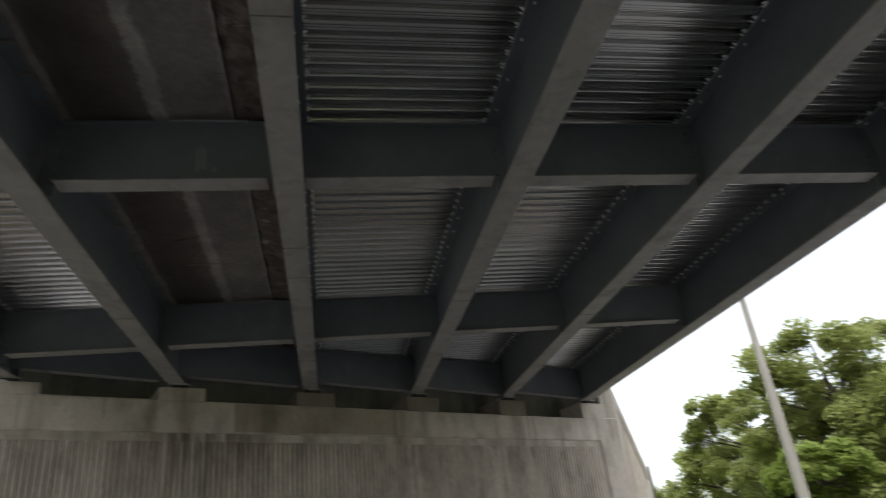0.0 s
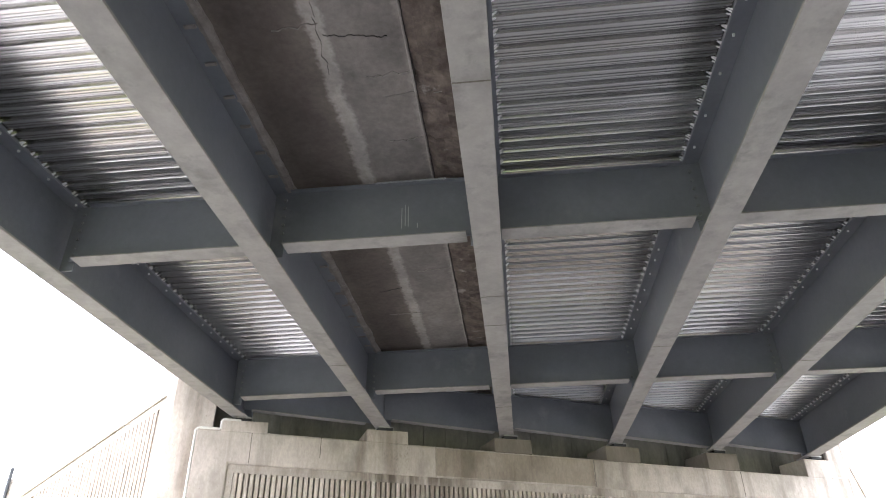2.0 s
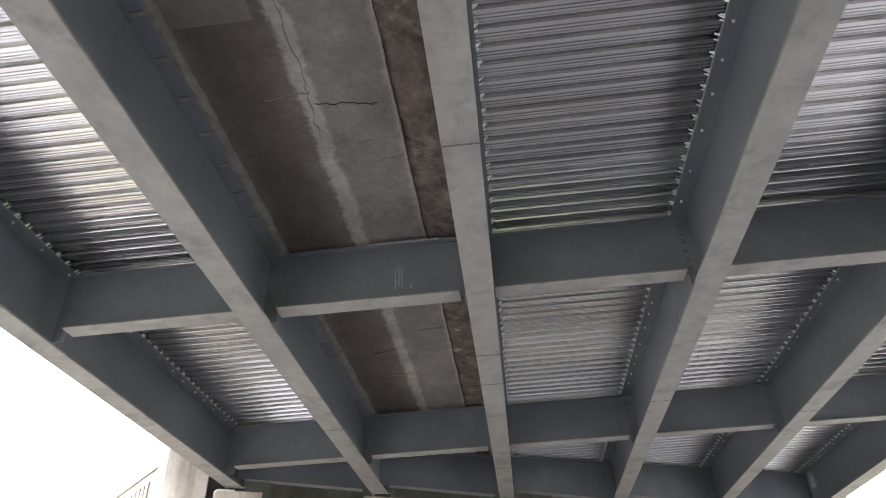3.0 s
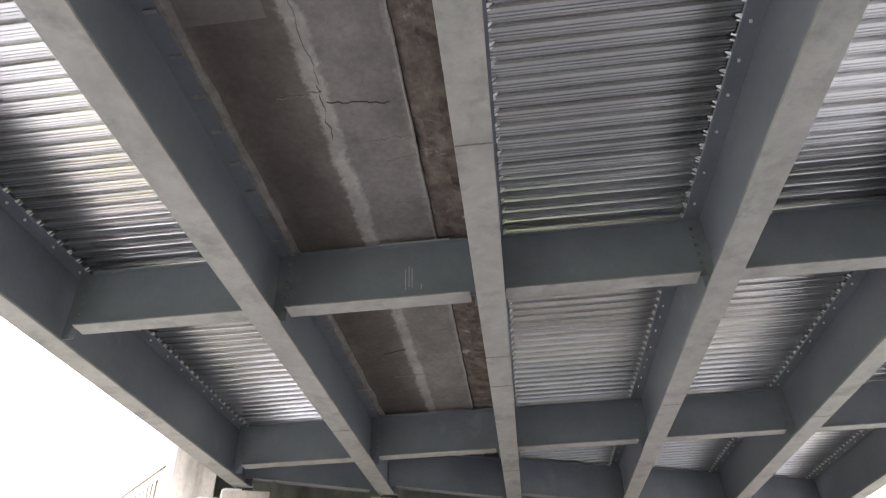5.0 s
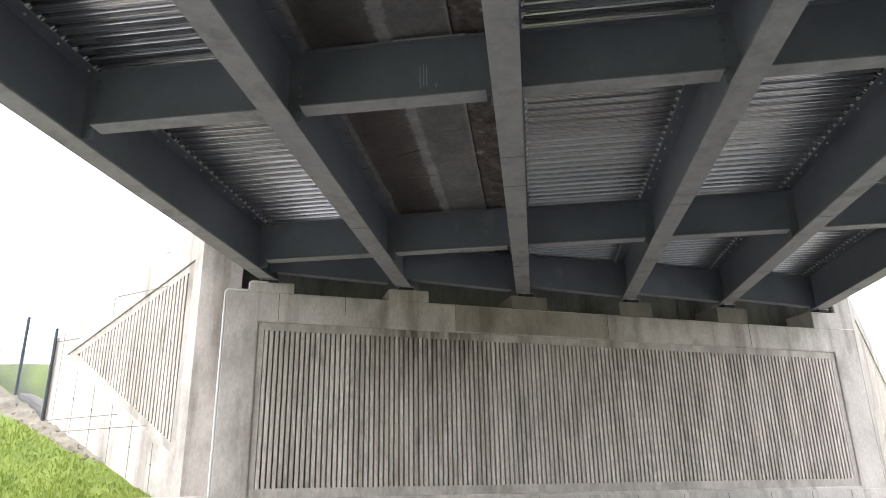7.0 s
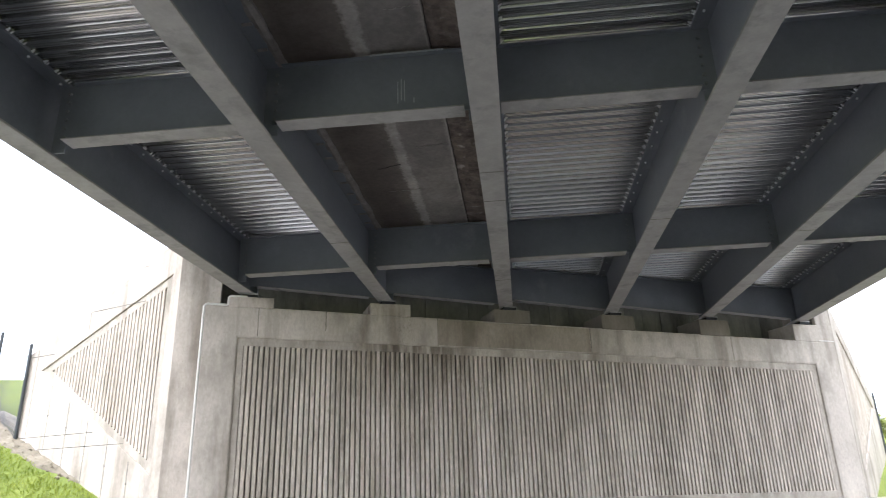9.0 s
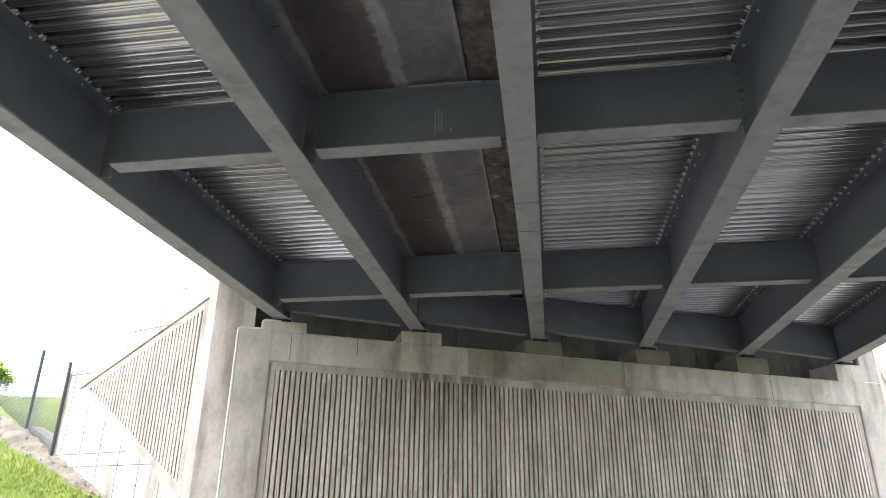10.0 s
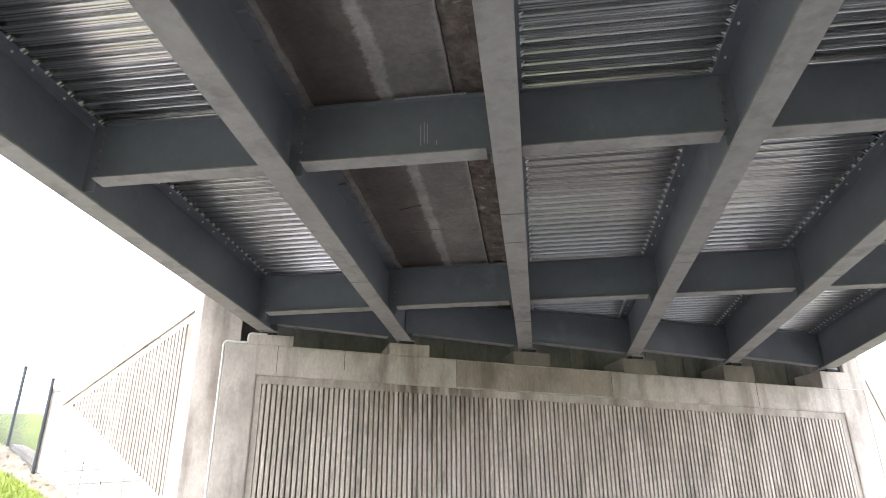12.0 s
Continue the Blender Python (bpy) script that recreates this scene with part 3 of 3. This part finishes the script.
rough_strip(-0.655, XB + 0.05, -3.0, 13.6, 5.645, SOFFIT_RUST, "soffit_strip", 0.02, 0, 0.042, 4.0, "rough rust-brown soffit edge")
rough_strip(-0.675, -0.655, -3.0, 13.3, 5.644, LIME, "lime_seam", 0.008, 0.006, 0.006, 6.0, "pale broken seam edge")
rough_strip(-2.20, -2.10, -3.0, 12.4, 5.612, HAUNCH, "haunch_edge", 0.012, 0.03, 0.022, 8.0, "greyish haunch edge")
for k in range(30):
    y = 0.6 + k * 0.385
    part("form_tie", box(-2.29, -2.195, y, y + 0.03, 5.605, 5.62), HAUNCH, deck)


def crack(points, w=0.007, z=5.652, mat=CRACK, name="crack", label="dark jagged crack in the soffit"):
    bm = bmesh.new()
    for (xa, ya), (xb, yb) in zip(points, points[1:]):
        d = Vector((xb - xa, yb - ya, 0))
        n = Vector((-d.y, d.x, 0)).normalized() * w * 0.5
        vs = [bm.verts.new(Vector((xa, ya, zz)) + s * n) for zz in (z, z + 0.006) for s in (1, -1)]
        vs += [bm.verts.new(Vector((xb, yb, zz)) + s * n) for zz in (z, z + 0.006) for s in (1, -1)]
        for q in ((0, 1, 5, 4), (2, 3, 7, 6), (0, 4, 6, 2), (1, 5, 7, 3)):
            bm.faces.new([vs[i] for i in q])
    part(name, bm, mat, deck, label)


def wander(a, b, n, amp, seed):
    out = []
    for i in range(n + 1):
        t = i / n
        p = Vector((a[0] + (b[0] - a[0]) * t, a[1] + (b[1] - a[1]) * t, 0))
        q = Vector((-(b[1] - a[1]), b[0] - a[0], 0)).normalized()
        p += q * amp * (noise.noise(Vector((t * 7, seed, 0.5))) + (random.random() - 0.5) * 0.7)
        out.append((p.x, p.y))
    return out


crack(wander((-1.29, 3.925), (-0.80, 4.0), 40, 0.022, 1.0), 0.0032)
# edge of the rust strip: a crack, with the gap's shadow painted in
crack(wander((-0.648, -2.5), (-0.645, 13.0), 300, 0.016, 9.0), 0.006, 5.632)
crack(wander((-1.33, 2.6), (-1.30, 3.75), 50, 0.02, 2.0), 0.0014)
crack(wander((-1.32, 3.75), (-1.35, 4.35), 30, 0.02, 5.0), 0.0022)
crack(wander((-1.70, 8.43), (-1.38, 8.34), 14, 0.02, 3.0), 0.003)
crack(wander((-0.95, 2.95), (-0.84, 2.93), 10, 0.02, 6.0), 0.004)
for k, (xa, xb, yy) in enumerate(((-1.05, -0.68, 4.42), (-0.95, -0.2, 4.66), (-1.0, -0.68, 5.28), (-1.67, -1.3, 3.84), (-1.1, -0.7, 7.9), (-1.7, -1.2, 9.2))):
    crack(wander((xa, yy), (xb, yy - 0.03), 16, 0.03, 20.0 + k), 0.006, 5.652, LIME, "lime_streak", "thin pale lime streak")

# ---- girders ----


SEAMS = {GIRDERS[1]: (8.9,), GIRDERS[2]: (3.68, 7.0, 7.8, 11.2), GIRDERS[3]: (8.78,), GIRDERS[4]: (9.6,)}


def build_girder(x, half):
    y1 = bearing_y(x) + 0.62
    g = thing("steel_girder", pose(x, 0, Z_LOW), "long grey-painted steel plate girder under the deck", "girder", "bridge girders")
    part("web", box(-0.008, 0.008, SOUTH, y1, 0.024, 0.815), PAINT, g)
    soften(part("bottom_flange", box(-half, half, SOUTH, y1, 0.0, 0.026), FLANGE, g, "weathered bottom flange, lightened for ground light"), 0.004)
    soften(part("top_flange", box(-0.16, 0.16, SOUTH, y1, 0.81, 0.835), PAINT, g), 0.004)
    # a web plate's welded seam and a splice in the flange
    bm = bmesh.new()
    for s in (-1, 1):
        add_tube(bm, (s * 0.012, SOUTH, 0.03), (s * 0.012, y1, 0.03), 0.008, 0.008, 6)
    part("weld_seam", bm, PAINT, g)
    for y in SEAMS.get(x, ()):
        part("splice_seam", box(-half + 0.004, half - 0.004, y, y + 0.012, -0.0025, 0.0), JOINT, g, "dark welded splice line")
    yb = bearing_y(x) + 0.25
    for s in (-1, 1):
        part("bearing_stiffener", box(min(0, s * 0.135), max(0, s * 0.135), yb - 0.008, yb + 0.008, 0.026, 0.81), PAINT, g)
    return g


for gx in GIRDERS:
    build_girder(gx, 0.15 if gx == GIRDERS[-1] else 0.125 if gx == GIRDERS[0] else 0.133)
    b = thing("bearing", pose(gx, bearing_y(gx) + 0.26, 4.742, 0, 0, 23.6), "dark rubber bearing pad under the girder end", "bearing", "girder bearings")
    part("pad", box(-0.13, 0.13, -0.19, 0.2, 0.0, 0.045), RUBBER, b)
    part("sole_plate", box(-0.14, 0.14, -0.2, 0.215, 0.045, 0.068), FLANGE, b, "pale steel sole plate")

# ---- cross-frames between the girders ----


def bolt_mesh():
    bm = bmesh.new()
    bmesh.ops.create_cone(bm, cap_ends=True, segments=6, radius1=0.02, radius2=0.018, depth=0.024, matrix=Matrix.Rotation(radians(90), 4, "X"))
    me = bpy.data.meshes.new("bolt")
    bm.to_mesh(me)
    bm.free()
    return me


BOLT = bolt_mesh()


def build_diaphragm():
    """A rolled beam across one bay, bolted to plates on the girder webs; x from web to web, y = 0 at its near edge."""
    w = 2.15
    d = thing("cross_beam", None, "dark grey steel cross beam bolted between two girders", "beam", "cross beams")
    part("web", box(0.10, w - 0.10, 0.094, 0.106, 0.014, 0.665), PAINT, d)
    soften(part("bottom_flange", box(0.165, w - 0.185, 0.0, 0.20, 0.0, 0.016), FLANGE, d, "bottom flange, paled for ground light"), 0.003)
    soften(part("top_flange", box(0.175, w - 0.185, 0.04, 0.16, 0.652, 0.667), PAINT, d), 0.003)
    for a, b in ((0.008, 0.15), (w - 0.15, w - 0.008)):
        part("connection_plate", box(a, b, 0.107, 0.121, -0.09, 0.672), PAINT, d)
    for x in (0.125, w - 0.125):
        for k in range(6):
            o = part_of("bolt", BOLT, STEEL_BOLT, d)
            o.matrix_basis = pose(x, 0.086, 0.075 + k * 0.098)
    return d


BEAMS = [-4.49, -2.310, -0.175, 1.960, 4.110]
first = build_diaphragm()
first.matrix_basis = pose(BEAMS[0], ROWS[0], 4.93)
for i, gx in enumerate(BEAMS):
    for j, y in enumerate(ROWS):
        if i or j:
            copy_thing(first, pose(gx, y, 4.93))


# chalk strokes and lime on the cross beam of the concrete bay
marks = thing("chalk_marks", pose(-0.95, ROWS[1] + 0.0925, 5.07), "pale chalk strokes on the cross beam web", "marking")
for dx, z0, z1 in ((-0.035, 0.0, 0.24), (0.0, 0.03, 0.27), (0.03, 0.02, 0.25), (0.12, 0.0, 0.05)):
    part("stroke", box(dx, dx + 0.009, -0.0005, 0.001, z0, z1), CHALK, marks)
lime = thing("lime_drip", pose(0, ROWS[1] + 0.028, 5.586), "white lime crust along the cross beam top flange", "deposit")
bm = bmesh.new()
for k in range(60):
    x0 = -1.25 + k * 0.012 + random.uniform(0, 0.006)
    add_box(bm, x0, x0 + 0.011, 0.0, 0.012, random.uniform(-0.004, 0.004), random.uniform(0.008, 0.016))
part("crust", bm, CHALK, lime)


def build_end_diaphragm(x):
    """The skewed end plate of a bay over the bearings."""
    f = Face(x, bearing_y(x) + 0.12, 1, 0.432)
    L = 2.15 * math.hypot(1, 0.432)
    d = thing("end_beam", None, "grey steel end plate across the girder ends", "beam", "end beams")
    part("web", slab(f, [(0.03, 4.955), (L - 0.03, 4.86), (L - 0.03, 5.57), (0.03, 5.60)], [], 0.0, 0.012), PAINT, d)
    soften(part("bottom_flange", slab(f, [(0.17, 4.935), (L - 0.2, 4.845), (L - 0.2, 4.86), (0.17, 4.95)], [], -0.07, 0.08), FLANGE, d, "bottom flange, paled for ground light"), 0.003)
    part("top_flange", slab(f, [(0.17, 5.575), (L - 0.2, 5.55), (L - 0.2, 5.564), (0.17, 5.59)], [], -0.06, 0.0), PAINT, d)


for gx in GIRDERS[:-1]:
    build_end_diaphragm(gx)

# ---- left embankment: fence, grass, soil ----


def wing_point(s, v=0.0):
    p = WING_L.at(s, v, 0)
    return p.x, p.y


def build_fence(points, heights, mesh_part, label):
    """Round posts with a wire mesh between them. points: (x, y, ground)."""
    fence = thing("chain_link_fence", pose(*points[0]), label, "fence", "fences")
    o = Vector(points[0])
    for p, h in zip(points, heights):
        q = Vector(p) - o
        post = part("post", tube(q - Vector((0, 0, 0.3)), q + Vector((0, 0, h)), 0.035, 0.032, 10), POST, fence)
        part("post_cap", tube(q + Vector((0, 0, h)), q + Vector((0, 0, h + 0.03)), 0.04, 0.02, 10), POST, post)
    for (p, h), (q, k), (ta, tb) in zip(list(zip(points, heights)), list(zip(points, heights))[1:], mesh_part):
        a, b = Vector(p) - o, Vector(q) - o
        L, za, zb = (b - a).length, h * ta, k * tb
        bm = bmesh.new()
        n = int(L / 0.065)
        top = max(za, zb)

        def at(t, z):
            hh = za + (zb - za) * t
            return a.lerp(b, t) + Vector((0, 0, 0.06 + z * (hh - 0.06)))
        over = int(n * top / L) + 1
        for i in range(-over, n + over + 1):
            for dt in (top / L, -top / L):
                t0 = i / n
                ends = sorted(((0 - t0) / dt, (1 - t0) / dt))
                k0, k1 = max(0.0, ends[0]), min(1.0, ends[1])
                if k1 - k0 > 0.01:
                    add_tube(bm, at(t0 + dt * k0, k0), at(t0 + dt * k1, k1), 0.0042, 0.0042, 3)
        if bm.faces:
            tagged(part("wire_mesh", bm, WIRE, fence, "grey woven wire mesh"), kind="stuff")
        else:
            bm.free()
        part("rail", tube(at(0, 1), at(1, 1), 0.007, 0.007, 6), WIRE, fence)
    return fence


ax, ay = wing_point(4.16, -0.06)
bx, by = wing_point(5.35, 0.0)
cx, cy = wing_point(16.0, 1.0)
build_fence([(ax, ay, 2.45), (bx, by, 3.05), (cx, cy, ground_height(cx, cy))], [1.95, 1.74, 1.6], [(0.9, 0.6), (0.6, 0.8)],
            "dark metal post fence with wire mesh on the grass bank")

r0 = WING_R.at(4.85, 0.0, 0)
r1 = WING_R.at(6.6, 1.2, 0)
build_fence([(r0.x, r0.y, 1.9), (r1.x, r1.y, ground_height(r1.x, r1.y))], [1.7, 1.5], [(0.9, 0.9)],
            "dark metal post fence with wire mesh beside the wing wall end")


def build_grass():
    rng = np.random.default_rng(5)
    verts, faces = [], []
    for _ in range(90000):
        u = rng.uniform(-17, U0 - 0.15)
        v = 0.28 + 8.5 * rng.random() ** 1.4
        p = ABUT.at(u, v, 0)
        d = p - WING_L.o
        s, w = d.dot(WING_L.u), d.dot(WING_L.v)
        if w > -0.02 and -1 < s < 6.5:
            continue
        bare = (noise.noise(Vector((p.x * 0.7, p.y * 0.7, 3.0))) + 0.35 * noise.noise(Vector((p.x * 2.6, p.y * 2.6, 1.0))))
        if 2.3 < s and -min(0.6, 0.12 + 0.11 * (s - 1.5)) * (1.0 + 0.8 * bare) < w:
            continue
        z = ground_height(p.x, p.y)
        h = rng.uniform(0.025, 0.075) * (1.0 + 0.6 * max(0, noise.noise(Vector((p.x, p.y, 9)))))
        a, lean = rng.uniform(0, 6.283), rng.uniform(0.01, 0.07)
        c, sn, wd = math.cos(a), math.sin(a), rng.uniform(0.004, 0.009)
        k = len(verts)
        verts += [(p.x - sn * wd, p.y + c * wd, z - 0.01), (p.x + sn * wd, p.y - c * wd, z - 0.01),
                  (p.x + c * lean * 0.5 + sn * wd * 0.7, p.y + sn * lean * 0.5 - c * wd * 0.7, z + h * 0.6),
                  (p.x + c * lean * 0.5 - sn * wd * 0.7, p.y + sn * lean * 0.5 + c * wd * 0.7, z + h * 0.6),
                  (p.x + c * lean * 1.4, p.y + sn * lean * 1.4, z + h)]
        faces += [(k, k + 1, k + 2, k + 3), (k + 3, k + 2, k + 4)]
    me = bpy.data.meshes.new("grass")
    me.from_pydata(verts, [], faces)
    tagged(part_of("grass", me, BLADE), "bright green grass on the bank", "grass", kind="stuff")


build_grass()


def build_soil():
    """A worn strip of bare earth along the foot of the wing wall."""
    ns, nw = 150, 20
    verts, faces = [], []
    for i in range(ns + 1):
        s = 2.0 + 6.5 * i / ns
        wide = (0.2 + 0.13 * (s - 2.0)) * (1 + 0.55 * noise.noise(Vector((s * 1.7, 0, 0))) + 0.4 * noise.noise(Vector((s * 6.0, 3, 0)))) * min(1, max(0.05, (s - 2.0) / 0.8))
        wide = min(wide * 0.8, 0.6)
        for j in range(nw + 1):
            w = -wide * j / nw + 0.04
            p = WING_L.at(s, w, 0)
            edge = min(j, nw - j, 2) / 2
            z = ground_height(p.x, p.y) + 0.035 * edge - 0.012 + (0.07 * max(0, noise.noise(Vector((p.x * 6, p.y * 6, 2)))) + 0.03 * noise.noise(Vector((p.x * 15, p.y * 15, 5)))) * edge
            verts.append((p.x, p.y, z))
    for i in range(ns):
        for j in range(nw):
            k = i * (nw + 1) + j
            faces.append((k, k + 1, k + nw + 2, k + nw + 1))
    me = bpy.data.meshes.new("bare_soil")
    me.from_pydata(verts, [], faces)
    me.shade_smooth()
    tagged(part_of("bare_soil", me, SOIL), "bare brown soil strip along the wing wall", "soil", kind="stuff")


build_soil()


def build_stones():
    rng = np.random.default_rng(8)
    bm = bmesh.new()
    for _ in range(70):
        s = rng.uniform(2.2, 7.5)
        p = WING_L.at(s, -rng.uniform(0.02, 0.15 + 0.1 * (s - 2)), 0)
        r = rng.uniform(0.01, 0.06) * rng.random() ** 0.5
        m = pose(p.x, p.y, ground_height(p.x, p.y) + 0.03, rng.uniform(0, 90), rng.uniform(0, 90), rng.uniform(0, 360)) @ Matrix.Diagonal((r, r * 0.8, r * 0.6, 1))
        got = bmesh.ops.create_icosphere(bm, subdivisions=1, radius=1.0, matrix=m)
        for v in got["verts"]:
            v.co += Vector(rng.normal(size=3)) * r * 0.12
    tagged(part("loose_stones", bm, SOIL), "loose stones and clods on the bare soil", "stones", kind="stuff")


build_stones()

# ---- pole and trees beyond the right-hand wing wall ----
px, py = 0.107 + 0.586 * 25, 0.446 + 0.81 * 25
pole = thing("utility_pole", pose(px, py, ground_height(px, py) - 0.05), "tall tapered weathered grey-brown utility pole", "pole")
part("shaft", tube((0, 0, 0), (0, 0, 9.5), 0.20, 0.075, 20), POLE, pole)


def leaf_cloud(rng, centres, count, size):
    """Many small bent leaves scattered through clumps."""
    verts, faces = [], []
    for _ in range(count):
        c, r = centres[rng.integers(len(centres))]
        d = rng.normal(size=3)
        d /= np.linalg.norm(d)
        p = np.array(c) + d * r * rng.random() ** 0.45 * np.array((1, 1, 0.75))
        a, t, s = rng.uniform(0, 6.283), rng.normal(0, 0.6), size * rng.uniform(0.6, 1.3)
        u = np.array((math.cos(a), math.sin(a), 0.5 * t))
        w = np.array((-math.sin(a), math.cos(a), rng.normal(0, 0.5)))
        k = len(verts)
        for q in (-u * s, w * s * 0.5 - u * 0.1 * s, u * s - np.array((0, 0, 0.3 * s)), -w * s * 0.5 - u * 0.1 * s):
            verts.append(tuple(p + q))
        faces.append((k, k + 1, k + 2, k + 3))
    return verts, faces


def build_tree(x, y, height, spread, seed, mat, label, low=0.25, leaves=9000, size=0.13):
    rng = np.random.default_rng(seed)
    z0 = ground_height(x, y)
    tree = thing("tree", pose(x, y, z0 - 0.05), label, "tree", "trees beside the road")
    bm = bmesh.new()
    add_tube(bm, (0, 0, 0), (0.15, 0.05, height * 0.45), 0.045 * height ** 0.8, 0.025 * height ** 0.8, 10)
    add_tube(bm, (0.15, 0.05, height * 0.45), (0.0, 0.2, height * 0.85), 0.025 * height ** 0.8, 0.008 * height ** 0.8, 8)
    centres = []
    for k in range(26):
        a, f = rng.uniform(0, 6.283), rng.uniform(low, 1.0)
        r = spread * math.sqrt(max(0.05, 1 - ((f - 0.5) / 0.62) ** 2)) * rng.uniform(0.45, 1.0)
        tip = (r * math.cos(a), r * math.sin(a), height * f * 0.93)
        start = height * min(0.8, max(0.15, f * 0.65))
        add_tube(bm, (0.1, 0.05, start), tip, 0.02 * height ** 0.6, 0.006, 6)
        centres.append((tip, rng.uniform(0.13, 0.24) * spread + 0.25))
        for _ in range(2):
            j = rng.normal(size=3) * spread * 0.2
            sub = (tip[0] + j[0], tip[1] + j[1], min(height, tip[2] + j[2] * 0.7))
            add_tube(bm, tip, sub, 0.012, 0.004, 5)
            centres.append((sub, rng.uniform(0.09, 0.17) * spread + 0.15))
    part("trunk", bm, BARK, tree, "brown bark trunk and limbs")
    verts, faces = leaf_cloud(rng, centres, int(leaves * 2.2), size)
    me = bpy.data.meshes.new("crown")
    me.from_pydata(verts, [], faces)
    part_of("crown", me, mat, tree, "uneven leafy green crown")


def polar(deg, r):
    a = radians(deg)
    return 0.1 + r * math.sin(a), 0.45 + r * math.cos(a)


for deg, r, h, w, seed, mat, low, n in ((39.8, 33, 7.7, 3.6, 3, LEAF, 0.15, 14000), (46, 34, 6.3, 4.0, 4, LEAF, 0.1, 14000), (33.5, 40, 5.9, 3.2, 5, LEAF, 0.05, 10000),
                                        (54, 36, 6.6, 4.2, 6, LEAF, 0.1, 9000), (37.5, 28, 2.6, 1.5, 7, LEAF_PALE, 0.1, 5000), (42, 29, 2.2, 1.8, 8, LEAF, 0.05, 5000), (30.5, 45, 4.0, 2.2, 9, LEAF, 0.05, 5000), (35, 50, 5.5, 4.0, 10, LEAF, 0.02, 7000), (40, 46, 5.0, 4.5, 11, LEAF, 0.02, 7000), (28.5, 60, 4.5, 3.5, 13, LEAF, 0.02, 5000)):
    x, y = polar(deg, r)
    build_tree(x, y, h, w, seed, mat, "full green deciduous tree in early summer leaf" if h > 5 else "low pale green leafy sapling", low, n)
x, y = polar(-43.5, 42)
build_tree(x, y, 4.2, 1.8, 12, LEAF_PALE, "small yellow-green tree on the grass rise", 0.2, 3000, 0.13)

# ---- ribs of the recessed panels ----


def rib_mesh(width=0.0715, depth=0.068):
    """A rib one metre high with sloping flanks, standing out of its recess."""
    bm = bmesh.new()
    w, t = width / 2, width / 2 - 0.008
    prof = [(-w, 0.0), (-t - 0.002, 0.004 - depth), (-t + 0.003, -depth), (t - 0.003, -depth), (t + 0.002, 0.004 - depth), (w, 0.0)]
    lo, hi = ([bm.verts.new((x, y, z)) for x, y in prof] for z in (0.0, 1.0))
    for i in range(len(prof) - 1):
        bm.faces.new((lo[i], lo[i + 1], hi[i + 1], hi[i]))
    bm.faces.new(lo[::-1])
    bm.faces.new(hi)
    bmesh.ops.recalc_face_normals(bm, faces=bm.faces)
    me = bpy.data.meshes.new("rib")
    bm.to_mesh(me)
    bm.free()
    return me


RIB = rib_mesh()
RIB_PERIOD = 0.0873
n_ribs = int((PU1 - PU0 - 0.15) / RIB_PERIOD)
for k in range(n_ribs):
    u = PU0 + 0.137 + k * RIB_PERIOD
    z0, z1 = panel_low(u) + 0.14, panel_top(u) - 0.13
    o = part_of("rib", RIB, RIBBED, abutment)
    o.matrix_basis = Matrix.Translation(ABUT.at(u, 0.101 + random.uniform(-0.002, 0.002), z0)) @ ABUT.m.to_3x3().to_4x4() @ Matrix.Diagonal((1, 1, z1 - z0, 1))


def wing_ribs(f, wall, tri, period):
    mu, mz = (sum(p[i] for p in tri) / 3 for i in (0, 1))
    (u0, zl), (ut, zt), (_, zh) = [(mu + (u - mu) * 0.875, mz + (z - mz) * 0.875) for u, z in tri]
    k = 0
    while True:
        u = u0 + 0.05 + k * period
        t = (u - u0) / (ut - u0)
        a, b = zl + (zt - zl) * t, zh + (zt - zh) * t
        if b - a < 0.08:
            break
        o = part_of("rib", RIB, RIBBED, wall)
        o.matrix_basis = Matrix.Translation(f.at(u, 0.094, a)) @ f.m.to_3x3().to_4x4() @ Matrix.Diagonal((1, 0.92, b - a, 1))
        k += 1


wing_ribs(WING_L, wing_left, [(0.41, 1.87), (3.79, 3.87), (0.37, 5.24)], 0.09)
wing_ribs(WING_R, wing_right, [(0.5, 1.6), (4.3, 3.2), (0.5, 4.75)], 0.09)
